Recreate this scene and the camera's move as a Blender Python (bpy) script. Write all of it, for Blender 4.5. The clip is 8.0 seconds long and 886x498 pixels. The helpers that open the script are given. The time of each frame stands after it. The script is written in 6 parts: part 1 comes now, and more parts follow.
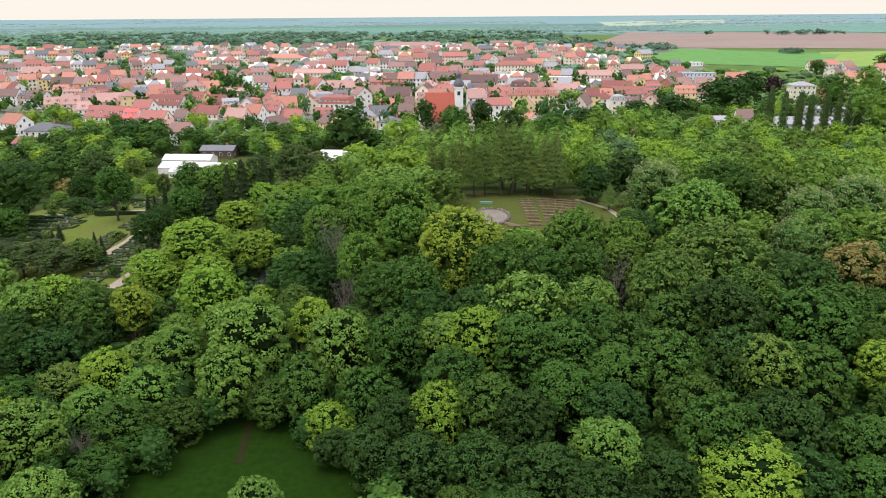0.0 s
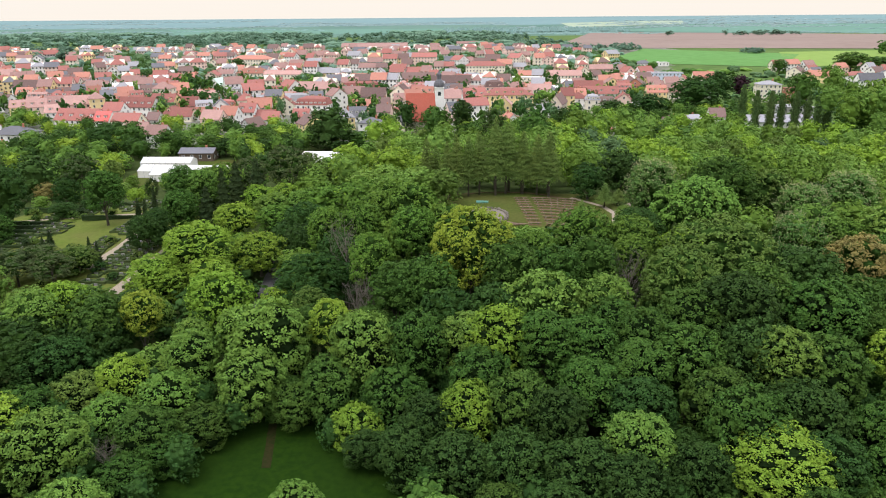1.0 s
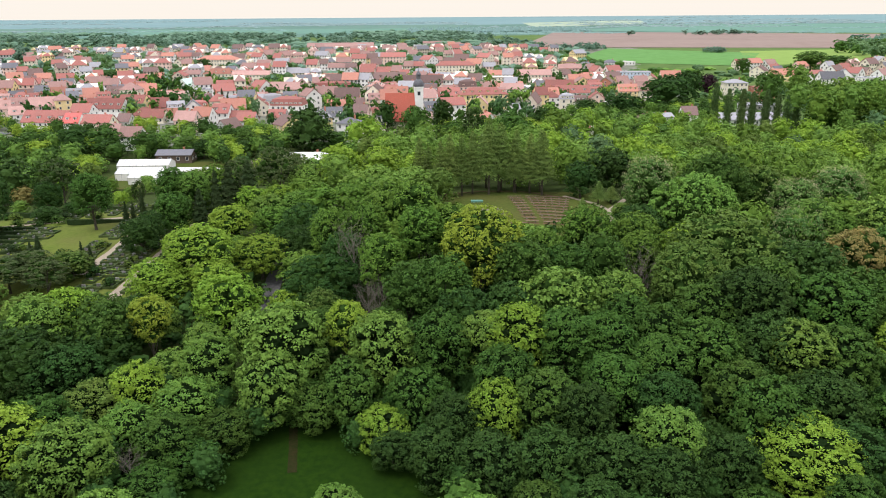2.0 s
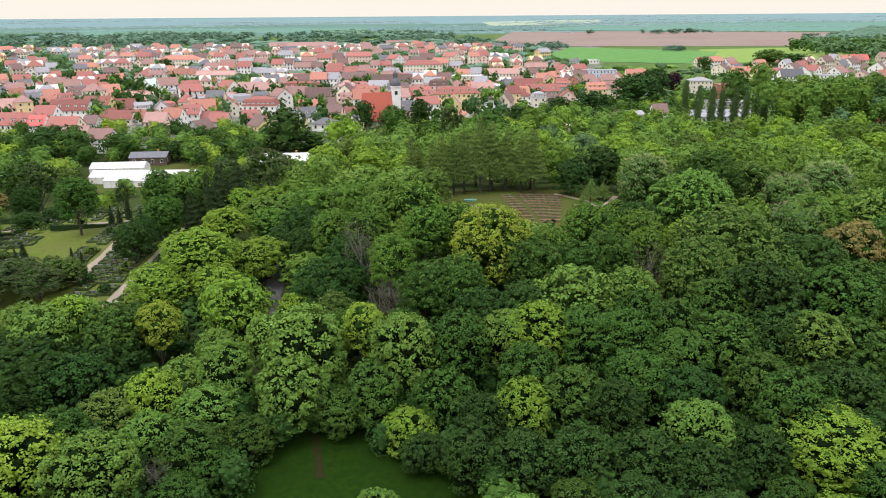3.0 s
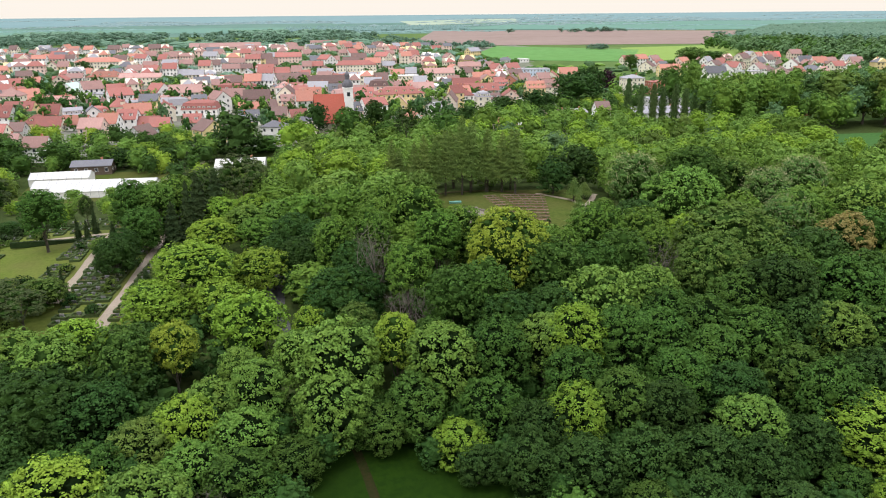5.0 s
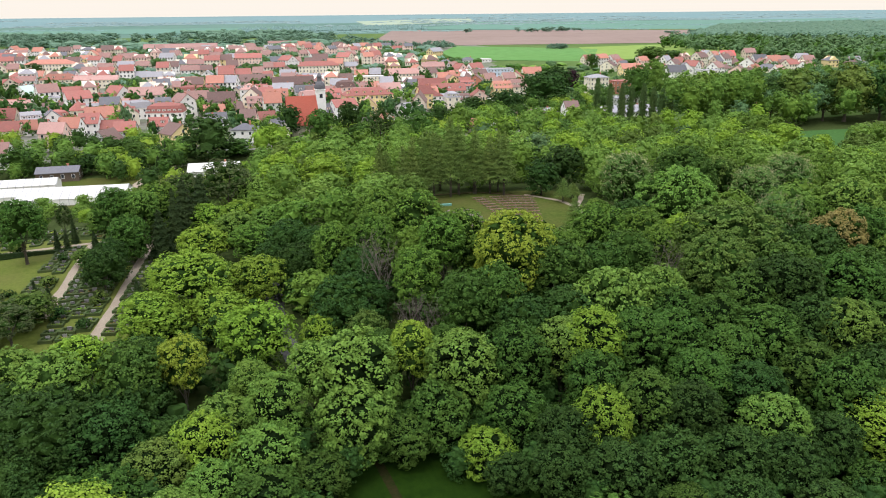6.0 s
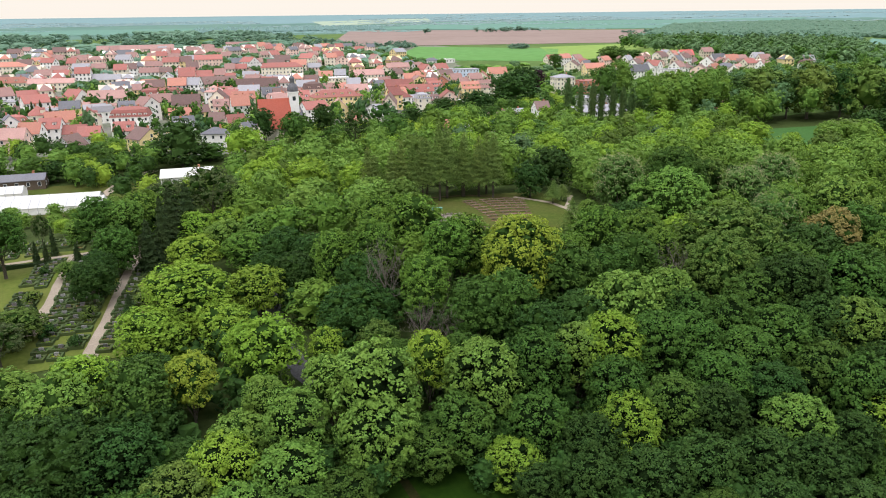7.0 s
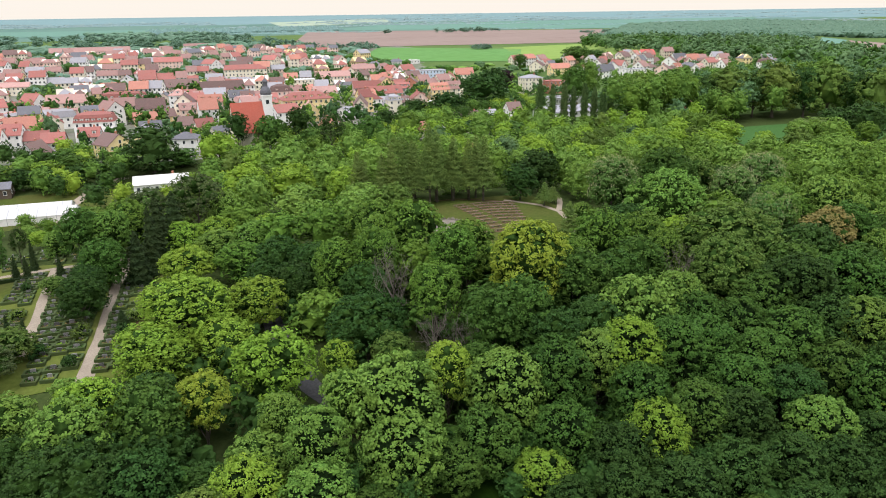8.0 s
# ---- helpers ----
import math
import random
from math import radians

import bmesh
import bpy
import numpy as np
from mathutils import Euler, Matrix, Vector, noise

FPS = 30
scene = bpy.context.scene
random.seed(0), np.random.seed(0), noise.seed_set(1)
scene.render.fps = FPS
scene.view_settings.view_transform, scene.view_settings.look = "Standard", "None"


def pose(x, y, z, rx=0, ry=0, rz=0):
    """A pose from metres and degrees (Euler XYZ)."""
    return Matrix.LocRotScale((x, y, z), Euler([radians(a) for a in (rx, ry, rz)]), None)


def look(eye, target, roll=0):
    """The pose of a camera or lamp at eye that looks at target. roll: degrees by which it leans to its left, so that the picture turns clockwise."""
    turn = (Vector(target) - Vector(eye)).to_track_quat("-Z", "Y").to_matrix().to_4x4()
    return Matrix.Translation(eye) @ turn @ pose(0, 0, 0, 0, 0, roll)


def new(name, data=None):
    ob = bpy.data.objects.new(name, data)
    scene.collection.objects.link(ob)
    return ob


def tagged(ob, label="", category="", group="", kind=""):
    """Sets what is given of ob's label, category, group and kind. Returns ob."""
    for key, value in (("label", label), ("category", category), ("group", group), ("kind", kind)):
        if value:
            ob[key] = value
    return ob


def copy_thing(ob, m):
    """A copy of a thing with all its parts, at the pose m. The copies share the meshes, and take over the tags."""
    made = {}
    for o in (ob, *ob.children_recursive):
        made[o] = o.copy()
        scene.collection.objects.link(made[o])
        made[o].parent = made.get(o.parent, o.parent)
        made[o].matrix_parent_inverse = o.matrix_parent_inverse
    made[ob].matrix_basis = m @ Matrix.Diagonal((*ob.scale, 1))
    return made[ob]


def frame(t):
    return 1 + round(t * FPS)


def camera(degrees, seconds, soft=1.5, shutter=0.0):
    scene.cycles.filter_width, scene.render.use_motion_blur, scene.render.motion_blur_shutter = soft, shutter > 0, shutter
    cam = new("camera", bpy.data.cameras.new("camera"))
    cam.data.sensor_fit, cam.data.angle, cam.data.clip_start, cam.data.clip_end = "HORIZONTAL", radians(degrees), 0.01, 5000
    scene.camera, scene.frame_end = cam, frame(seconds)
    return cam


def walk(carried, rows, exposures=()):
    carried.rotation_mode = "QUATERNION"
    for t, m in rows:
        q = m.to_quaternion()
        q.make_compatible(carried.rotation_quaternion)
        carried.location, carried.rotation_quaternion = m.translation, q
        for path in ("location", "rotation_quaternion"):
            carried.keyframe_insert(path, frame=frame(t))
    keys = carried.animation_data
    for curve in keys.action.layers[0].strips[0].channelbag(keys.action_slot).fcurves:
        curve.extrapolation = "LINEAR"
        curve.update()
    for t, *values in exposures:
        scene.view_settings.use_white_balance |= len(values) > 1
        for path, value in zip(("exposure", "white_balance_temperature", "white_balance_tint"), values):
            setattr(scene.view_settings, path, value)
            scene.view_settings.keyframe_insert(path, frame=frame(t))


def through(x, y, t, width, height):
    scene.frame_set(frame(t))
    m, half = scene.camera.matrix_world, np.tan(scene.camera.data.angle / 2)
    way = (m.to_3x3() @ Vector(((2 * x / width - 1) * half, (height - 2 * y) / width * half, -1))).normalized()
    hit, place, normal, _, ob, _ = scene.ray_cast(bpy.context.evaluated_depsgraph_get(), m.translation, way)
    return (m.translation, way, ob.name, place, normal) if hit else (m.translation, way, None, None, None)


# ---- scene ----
cam = camera(63.3, 8.0, soft=1.0)
METRES, EYE, TILT, LEAN, TURN = 65.0, 57.5, -17.9, 0.4, 0.0
ROWS = [
    (0.0, 0.0, 0.0, 0.0, -0.0, 0.0, 0.0),
    (0.5, -0.0599, -0.0011, -0.002, -1.31, 0.04, 0.45),
    (1.0, -0.1246, 0.0004, -0.003, -2.78, 0.05, 0.92),
    (1.5, -0.1837, 0.0045, -0.0027, -4.15, 0.03, 1.34),
    (3.0, -0.3712, 0.0354, 0.0056, -8.69, -0.21, 2.8),
    (3.5, -0.4287, 0.0514, 0.0108, -10.15, -0.31, 3.29),
    (4.0, -0.4899, 0.072, 0.0181, -11.74, -0.42, 3.8),
    (4.5, -0.5452, 0.0942, 0.0264, -13.22, -0.53, 4.3),
    (6.0, -0.7123, 0.1796, 0.0606, -18.15, -0.99, 5.93),
    (6.5, -0.7613, 0.2118, 0.0737, -19.7, -1.15, 6.45),
    (7.0, -0.8124, 0.2488, 0.0894, -21.37, -1.35, 6.99),
    (7.5, -0.8578, 0.2848, 0.1045, -22.89, -1.53, 7.51),
    (8.0, -0.9045, 0.3261, 0.1223, -24.51, -1.74, 8.04),
]
walk(cam, [(t, pose(0, 0, EYE, TILT, LEAN, TURN) @ pose(METRES * x, METRES * y, METRES * z, 90 + pitch, roll, yaw)) for t, x, y, z, yaw, pitch, roll in ROWS],
     exposures=[(0.0, 0.0), (8.0, 0.0)])

# ---- world and sun ----
SUN_UP, SUN_FROM = 66.0, 225.0      # degrees over the horizon, compass bearing with y as north
world = bpy.data.worlds.new("overcast_sky")
scene.world = world
world.use_nodes = True
wn, wl = world.node_tree.nodes, world.node_tree.links
sky = wn.new("ShaderNodeTexSky")
sky.sky_type, sky.sun_disc = "NISHITA", False
sky.sun_elevation, sky.sun_rotation = radians(SUN_UP), radians(SUN_FROM)
sky.air_density, sky.dust_density, sky.ozone_density = 1.0, 5.0, 1.0
cloud = wn.new("ShaderNodeMix")     # an even cloud cover over the blue
cloud.data_type = "RGBA"
cloud.inputs["Factor"].default_value = 0.85
cloud.inputs["B"].default_value = (11.6, 10.7, 9.7, 1)
wl.new(sky.outputs["Color"], cloud.inputs["A"])
# an overcast sky is brighter overhead than at the horizon
place, split, lift, whole = wn.new("ShaderNodeTexCoord"), wn.new("ShaderNodeSeparateXYZ"), wn.new("ShaderNodeMapRange"), wn.new("ShaderNodeMix")
lift.inputs["From Min"].default_value, lift.inputs["From Max"].default_value = 0.05, 1.0
whole.data_type, whole.blend_type = "RGBA", "MULTIPLY"
whole.inputs["Factor"].default_value = 1.0
wl.new(place.outputs["Generated"], split.inputs["Vector"])
wl.new(split.outputs["Z"], lift.inputs["Value"])
wl.new(cloud.outputs["Result"], whole.inputs["A"])
tint = wn.new("ShaderNodeMix")
tint.data_type = "RGBA"
tint.inputs["A"].default_value, tint.inputs["B"].default_value = (1, 1, 1, 1), (2.00, 2.22, 2.70, 1)
wl.new(lift.outputs["Result"], tint.inputs["Factor"])
wl.new(tint.outputs["Result"], whole.inputs["B"])
wl.new(whole.outputs["Result"], wn["Background"].inputs["Color"])
wn["Background"].inputs["Strength"].default_value = 0.1
sun = new("sun", bpy.data.lights.new("sun", "SUN"))
sun.data.energy, sun.data.angle, sun.data.color = 1.4, radians(16), (1.0, 0.97, 0.92)
sun.matrix_basis = look((1000 * math.sin(radians(SUN_FROM)) * math.cos(radians(SUN_UP)), 1000 * math.cos(radians(SUN_FROM)) * math.cos(radians(SUN_UP)), 1000 * math.sin(radians(SUN_UP))), (0, 0, 0))

# ---- materials ----
def shader(name):
    m = bpy.data.materials.new(name)
    m.use_nodes = True
    return m, m.node_tree.nodes, m.node_tree.links, m.node_tree.nodes["Principled BSDF"]


def mixed(n, l, fac, a, b, mode="MIX"):
    """A colour mix; a, b and fac are sockets or values."""
    k = n.new("ShaderNodeMix")
    k.data_type, k.blend_type = "RGBA", mode
    for key, v in (("Factor", fac), ("A", a), ("B", b)):
        if hasattr(v, "is_output"):
            l.new(v, k.inputs[key])
        else:
            k.inputs[key].default_value = v if key == "Factor" else (*v[:3], 1)
    return k.outputs["Result"]


def grain(n, l, scale, detail=4.0, low=0.35, high=0.65, space="Object"):
    tex, ramp, co = n.new("ShaderNodeTexNoise"), n.new("ShaderNodeMapRange"), n.new("ShaderNodeTexCoord")
    tex.inputs["Scale"].default_value, tex.inputs["Detail"].default_value = scale, detail
    ramp.inputs["From Min"].default_value, ramp.inputs["From Max"].default_value = low, high
    l.new(co.outputs[space], tex.inputs["Vector"])
    l.new(tex.outputs["Fac"], ramp.inputs["Value"])
    return ramp.outputs["Result"]


def surface(name, a, b, c, fine=3.0, broad=0.15, rough=0.85, bump=0.3, vary=0.0, metal=0.0):
    """A matt surface: a and b in fine grain, c in broad stains, vary from object to object."""
    m, n, l, p = shader(name)
    col = mixed(n, l, grain(n, l, fine), a, b)
    st = n.new("ShaderNodeMath")
    st.operation, st.inputs[1].default_value = "MULTIPLY", 0.55
    l.new(grain(n, l, broad, 5.0), st.inputs[0])
    col = mixed(n, l, st.outputs[0], col, c)
    if vary:
        oi, mr, hsv = n.new("ShaderNodeObjectInfo"), n.new("ShaderNodeMapRange"), n.new("ShaderNodeHueSaturation")
        mr.inputs["To Min"].default_value, mr.inputs["To Max"].default_value = 1 - vary, 1 + vary
        l.new(oi.outputs["Random"], mr.inputs["Value"])
        l.new(mr.outputs["Result"], hsv.inputs["Value"])
        l.new(col, hsv.inputs["Color"])
        col = hsv.outputs["Color"]
    l.new(col, p.inputs["Base Color"])
    p.inputs["Roughness"].default_value, p.inputs["Metallic"].default_value = rough, metal
    p.inputs["Specular IOR Level"].default_value = 0.03 if rough > 0.92 else 0.10 if rough > 0.8 else 0.4
    if bump:
        bp = n.new("ShaderNodeBump")
        bp.inputs["Strength"].default_value, bp.inputs["Distance"].default_value = bump, 0.05
        l.new(grain(n, l, fine * 2.5, 5.0, 0.2, 0.8), bp.inputs["Height"])
        l.new(bp.outputs["Normal"], p.inputs["Normal"])
    return m


def foliage(name, a, b, through=0.06, vary=0.16, hue=0.010):
    """Leaves: each leaf, each bough and each tree differs a little; some light comes through."""
    m, n, l, p = shader(name)
    geo, oi = n.new("ShaderNodeNewGeometry"), n.new("ShaderNodeObjectInfo")
    col = mixed(n, l, geo.outputs["Random Per Island"], a, b)
    col = mixed(n, l, grain(n, l, 0.5, 2.0), col, [0.5 * (u + v) * k for u, v, k in zip(a, b, (1.12, 1.02, 0.9))])
    hsv, mr, hr = n.new("ShaderNodeHueSaturation"), n.new("ShaderNodeMapRange"), n.new("ShaderNodeMapRange")
    mr.inputs["To Min"].default_value, mr.inputs["To Max"].default_value = 1 - vary, 1 + vary
    hr.inputs["To Min"].default_value, hr.inputs["To Max"].default_value = 0.5 - hue, 0.5 + hue
    wob, frac = n.new("ShaderNodeMath"), n.new("ShaderNodeMath")
    wob.operation, wob.inputs[1].default_value, frac.operation = "MULTIPLY", 7.31, "FRACT"
    l.new(oi.outputs["Random"], mr.inputs["Value"])
    l.new(oi.outputs["Random"], wob.inputs[0])
    l.new(wob.outputs[0], frac.inputs[0])
    l.new(frac.outputs[0], hr.inputs["Value"])
    l.new(mr.outputs["Result"], hsv.inputs["Value"])
    l.new(hr.outputs["Result"], hsv.inputs["Hue"])
    l.new(col, hsv.inputs["Color"])
    col = hsv.outputs["Color"]
    l.new(col, p.inputs["Base Color"])
    p.inputs["Roughness"].default_value = 0.6
    p.inputs["Specular IOR Level"].default_value = 0.05
    tr, mx = n.new("ShaderNodeBsdfTranslucent"), n.new("ShaderNodeMixShader")
    l.new(col, tr.inputs["Color"])
    mx.inputs["Fac"].default_value = through
    l.new(p.outputs["BSDF"], mx.inputs[1])
    l.new(tr.outputs["BSDF"], mx.inputs[2])
    l.new(mx.outputs["Shader"], n["Material Output"].inputs["Surface"])
    return m


LEAF = {
    "maple": foliage("leaves_maple", (0.020, 0.053, 0.010), (0.078, 0.158, 0.030)),
    "beech": foliage("leaves_beech", (0.038, 0.088, 0.014), (0.119, 0.222, 0.035)),
    "oak": foliage("leaves_oak", (0.013, 0.037, 0.009), (0.049, 0.108, 0.025)),
    "lime": foliage("leaves_lime", (0.086, 0.158, 0.019), (0.225, 0.368, 0.047), 0.14),
    "ash": foliage("leaves_ash", (0.056, 0.119, 0.022), (0.164, 0.295, 0.056)),
    "yellow": foliage("leaves_yellow", (0.150, 0.215, 0.023), (0.262, 0.350, 0.050), 0.14, 0.08),
    "olive": foliage("leaves_olive", (0.049, 0.089, 0.017), (0.125, 0.198, 0.043)),
    "chestnut": foliage("leaves_chestnut", (0.045, 0.104, 0.024), (0.113, 0.218, 0.055)),
    "copper": foliage("leaves_copper", (0.150, 0.138, 0.045), (0.260, 0.225, 0.085), 0.14, 0.08),
    "plum": foliage("leaves_plum", (0.022, 0.012, 0.018), (0.045, 0.022, 0.032), 0.14, 0.08),
    "larch": foliage("needles_larch", (0.080, 0.136, 0.034), (0.160, 0.240, 0.064), 0.25, 0.14),
    "spruce": foliage("needles_spruce", (0.018, 0.036, 0.014), (0.046, 0.076, 0.026), 0.08),
    "pine": foliage("needles_pine", (0.034, 0.058, 0.022), (0.074, 0.104, 0.040), 0.08),
    "poplar": foliage("leaves_poplar", (0.050, 0.094, 0.030), (0.100, 0.165, 0.056), 0.2, 0.12),
    # far wood: distance haze mixed into the leaf colour
    "far": foliage("leaves_far_wood_haze_tint", (0.130, 0.245, 0.180), (0.190, 0.320, 0.240), 0.4),
    # bluer than the near leaves: a little distance haze in the colour
    "east": foliage("leaves_east_forest_haze_tint", (0.050, 0.108, 0.048), (0.118, 0.205, 0.088), 0.16),
    # paler and bluer still, for the thicker haze farther off
    "haze": foliage("leaves_haze_tint_wood", (0.270, 0.385, 0.405), (0.295, 0.410, 0.430), 0.4),
    "distant": foliage("leaves_distant_wood_haze_tint", (0.185, 0.310, 0.300), (0.215, 0.345, 0.330), 0.4),
}
# twigs and leaves inside a crown, the shade there put into their colour
M_SHADED_TWIG = surface("shaded_inner_twigs", (0.006, 0.014, 0.004), (0.011, 0.021, 0.007), (0.008, 0.016, 0.004), 3.0, 0.5, 1.0, 0)
M_SHADED_INNER = surface("shaded_inner_leaves", (0.021, 0.048, 0.010), (0.036, 0.072, 0.015), (0.025, 0.054, 0.011), 2.0, 0.5, 1.0, 0)


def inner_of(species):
    """What shows between the leaves: inner leaves coloured dark as shade; far off, the haze-tinted leaves themselves.
    """
    return LEAF[species] if species in ("far", "haze", "distant") else M_SHADED_INNER


M_SHADED_INNER.node_tree.nodes["Principled BSDF"].inputs["Specular IOR Level"].default_value = 0.0
M_SHADED_TWIG.node_tree.nodes["Principled BSDF"].inputs["Specular IOR Level"].default_value = 0.0
M_FLOWER = surface("blossom", (0.42, 0.42, 0.22), (0.54, 0.52, 0.31), (0.42, 0.40, 0.22), 3.0, 0.5, 0.7, 0)
M_BARK = surface("bark", (0.060, 0.050, 0.038), (0.105, 0.090, 0.072), (0.045, 0.048, 0.032), 5.0, 0.6, 0.95, 0.8)
M_DEAD = surface("bare_wood", (0.125, 0.112, 0.090), (0.185, 0.168, 0.138), (0.10, 0.088, 0.074), 5.0, 0.6, 0.9, 0.6)
M_FLOOR = surface("forest_floor", (0.030, 0.052, 0.014), (0.060, 0.080, 0.024), (0.035, 0.048, 0.015), 0.9, 0.05, 1.0, 0.6)
# grass colour darkened for the shade of the trees round the meadow
M_MEADOW = surface("shaded_meadow_grass", (0.009, 0.026, 0.003), (0.016, 0.040, 0.004), (0.013, 0.030, 0.004), 1.1, 0.07, 0.95, 0.6)
M_FIELD = surface("mown_field_grass", (0.040, 0.098, 0.026), (0.056, 0.128, 0.034), (0.048, 0.110, 0.030), 0.6, 0.04, 0.95, 0.3)
M_LAWN = surface("dry_lawn", (0.082, 0.122, 0.020), (0.116, 0.150, 0.028), (0.120, 0.112, 0.040), 1.4, 0.09, 0.95, 0.4)
M_SLOPE = surface("theatre_grass", (0.052, 0.078, 0.015), (0.078, 0.102, 0.022), (0.090, 0.082, 0.028), 1.4, 0.09, 0.95, 0.4)
# farthest land, its colour paled and blued for haze
M_FARTHEST = surface("land_haze_tint", (0.140, 0.225, 0.232), (0.160, 0.248, 0.252), (0.172, 0.256, 0.258), 0.02, 0.0025, 0.95, 0)
M_GRAVEL = surface("gravel_path", (0.27, 0.225, 0.175), (0.36, 0.305, 0.245), (0.24, 0.195, 0.145), 4.0, 0.3, 0.95, 0.4)
M_DIRT = surface("trodden_earth", (0.095, 0.060, 0.034), (0.140, 0.094, 0.056), (0.070, 0.062, 0.026), 2.0, 0.3, 1.0, 0.5)
M_SOILBED = surface("planted_soil", (0.060, 0.038, 0.022), (0.105, 0.066, 0.040), (0.085, 0.045, 0.040), 2.5, 0.6, 1.0, 0.5)
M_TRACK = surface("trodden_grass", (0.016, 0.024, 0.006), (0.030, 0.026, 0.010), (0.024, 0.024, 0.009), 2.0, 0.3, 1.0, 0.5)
M_ROAD = surface("asphalt", (0.070, 0.069, 0.068), (0.105, 0.103, 0.100), (0.060, 0.058, 0.055), 3.0, 0.1, 0.9, 0.2)
M_TOWN = surface("town_ground", (0.16, 0.155, 0.135), (0.26, 0.245, 0.215), (0.055, 0.10, 0.025), 0.25, 0.05, 0.95, 0.2)
M_CROP = surface("green_crop", (0.092, 0.205, 0.060), (0.120, 0.250, 0.078), (0.105, 0.220, 0.062), 0.08, 0.01, 0.95, 0)
M_CROP2 = surface("yellow_green_crop", (0.180, 0.262, 0.066), (0.215, 0.305, 0.080), (0.165, 0.255, 0.066), 0.08, 0.01, 0.95, 0)
M_SOIL = surface("ploughed_soil", (0.205, 0.150, 0.128), (0.240, 0.180, 0.156), (0.265, 0.205, 0.180), 0.06, 0.006, 0.95, 0)
M_PALE = surface("pale_crop", (0.27, 0.33, 0.24), (0.32, 0.38, 0.28), (0.30, 0.36, 0.28), 0.06, 0.006, 0.95, 0)
# crop colour with distance haze mixed in
M_FARCROP = surface("far_crop_haze_tint", (0.110, 0.210, 0.165), (0.130, 0.240, 0.185), (0.120, 0.215, 0.175), 0.05, 0.004, 0.95, 0)
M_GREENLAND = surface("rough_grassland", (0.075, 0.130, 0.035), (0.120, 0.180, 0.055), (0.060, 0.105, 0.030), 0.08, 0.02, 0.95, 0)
# land colour with distance haze mixed in, less than the farthest
M_FARLAND = surface("far_land_haze_tint", (0.085, 0.160, 0.130), (0.110, 0.190, 0.155), (0.125, 0.205, 0.165), 0.02, 0.0025, 0.95, 0)
ROOFS = {
    "red": surface("roof_red_tile", (0.270, 0.099, 0.087), (0.345, 0.143, 0.122), (0.253, 0.127, 0.110), 2.5, 0.35, 0.85, 0.5, 0.30),
    "pink": surface("roof_faded_tile", (0.351, 0.203, 0.180), (0.431, 0.266, 0.237), (0.314, 0.198, 0.178), 2.5, 0.35, 0.85, 0.5, 0.30),
    "orange": surface("roof_orange_tile", (0.367, 0.152, 0.114), (0.442, 0.208, 0.158), (0.334, 0.173, 0.133), 2.5, 0.35, 0.85, 0.5, 0.25),
    "bright": surface("roof_bright_red", (0.553, 0.102, 0.090), (0.628, 0.144, 0.123), (0.493, 0.108, 0.099), 2.5, 0.35, 0.7, 0.4, 0.1),
    "brown": surface("roof_brown_tile", (0.146, 0.092, 0.084), (0.205, 0.134, 0.124), (0.161, 0.117, 0.106), 2.5, 0.35, 0.85, 0.5, 0.2),
    "dark": surface("roof_slate", (0.098, 0.100, 0.116), (0.151, 0.151, 0.171), (0.115, 0.113, 0.118), 2.5, 0.35, 0.7, 0.4, 0.2),
    "grey": surface("roof_grey", (0.252, 0.250, 0.274), (0.329, 0.326, 0.353), (0.267, 0.254, 0.258), 2.5, 0.35, 0.75, 0.3, 0.15),
    "church": surface("roof_church_tile", (0.36, 0.090, 0.062), (0.42, 0.120, 0.085), (0.33, 0.10, 0.072), 2.5, 0.35, 0.85, 0.5),
    "white": surface("roof_white_sheet", (0.58, 0.57, 0.55), (0.68, 0.67, 0.64), (0.50, 0.48, 0.45), 1.2, 0.25, 0.6, 0.1, 0.03),
    "green": surface("roof_copper_green", (0.448, 0.627, 0.526), (0.538, 0.717, 0.605), (0.470, 0.582, 0.504), 2.0, 0.3, 0.7, 0.2),
}
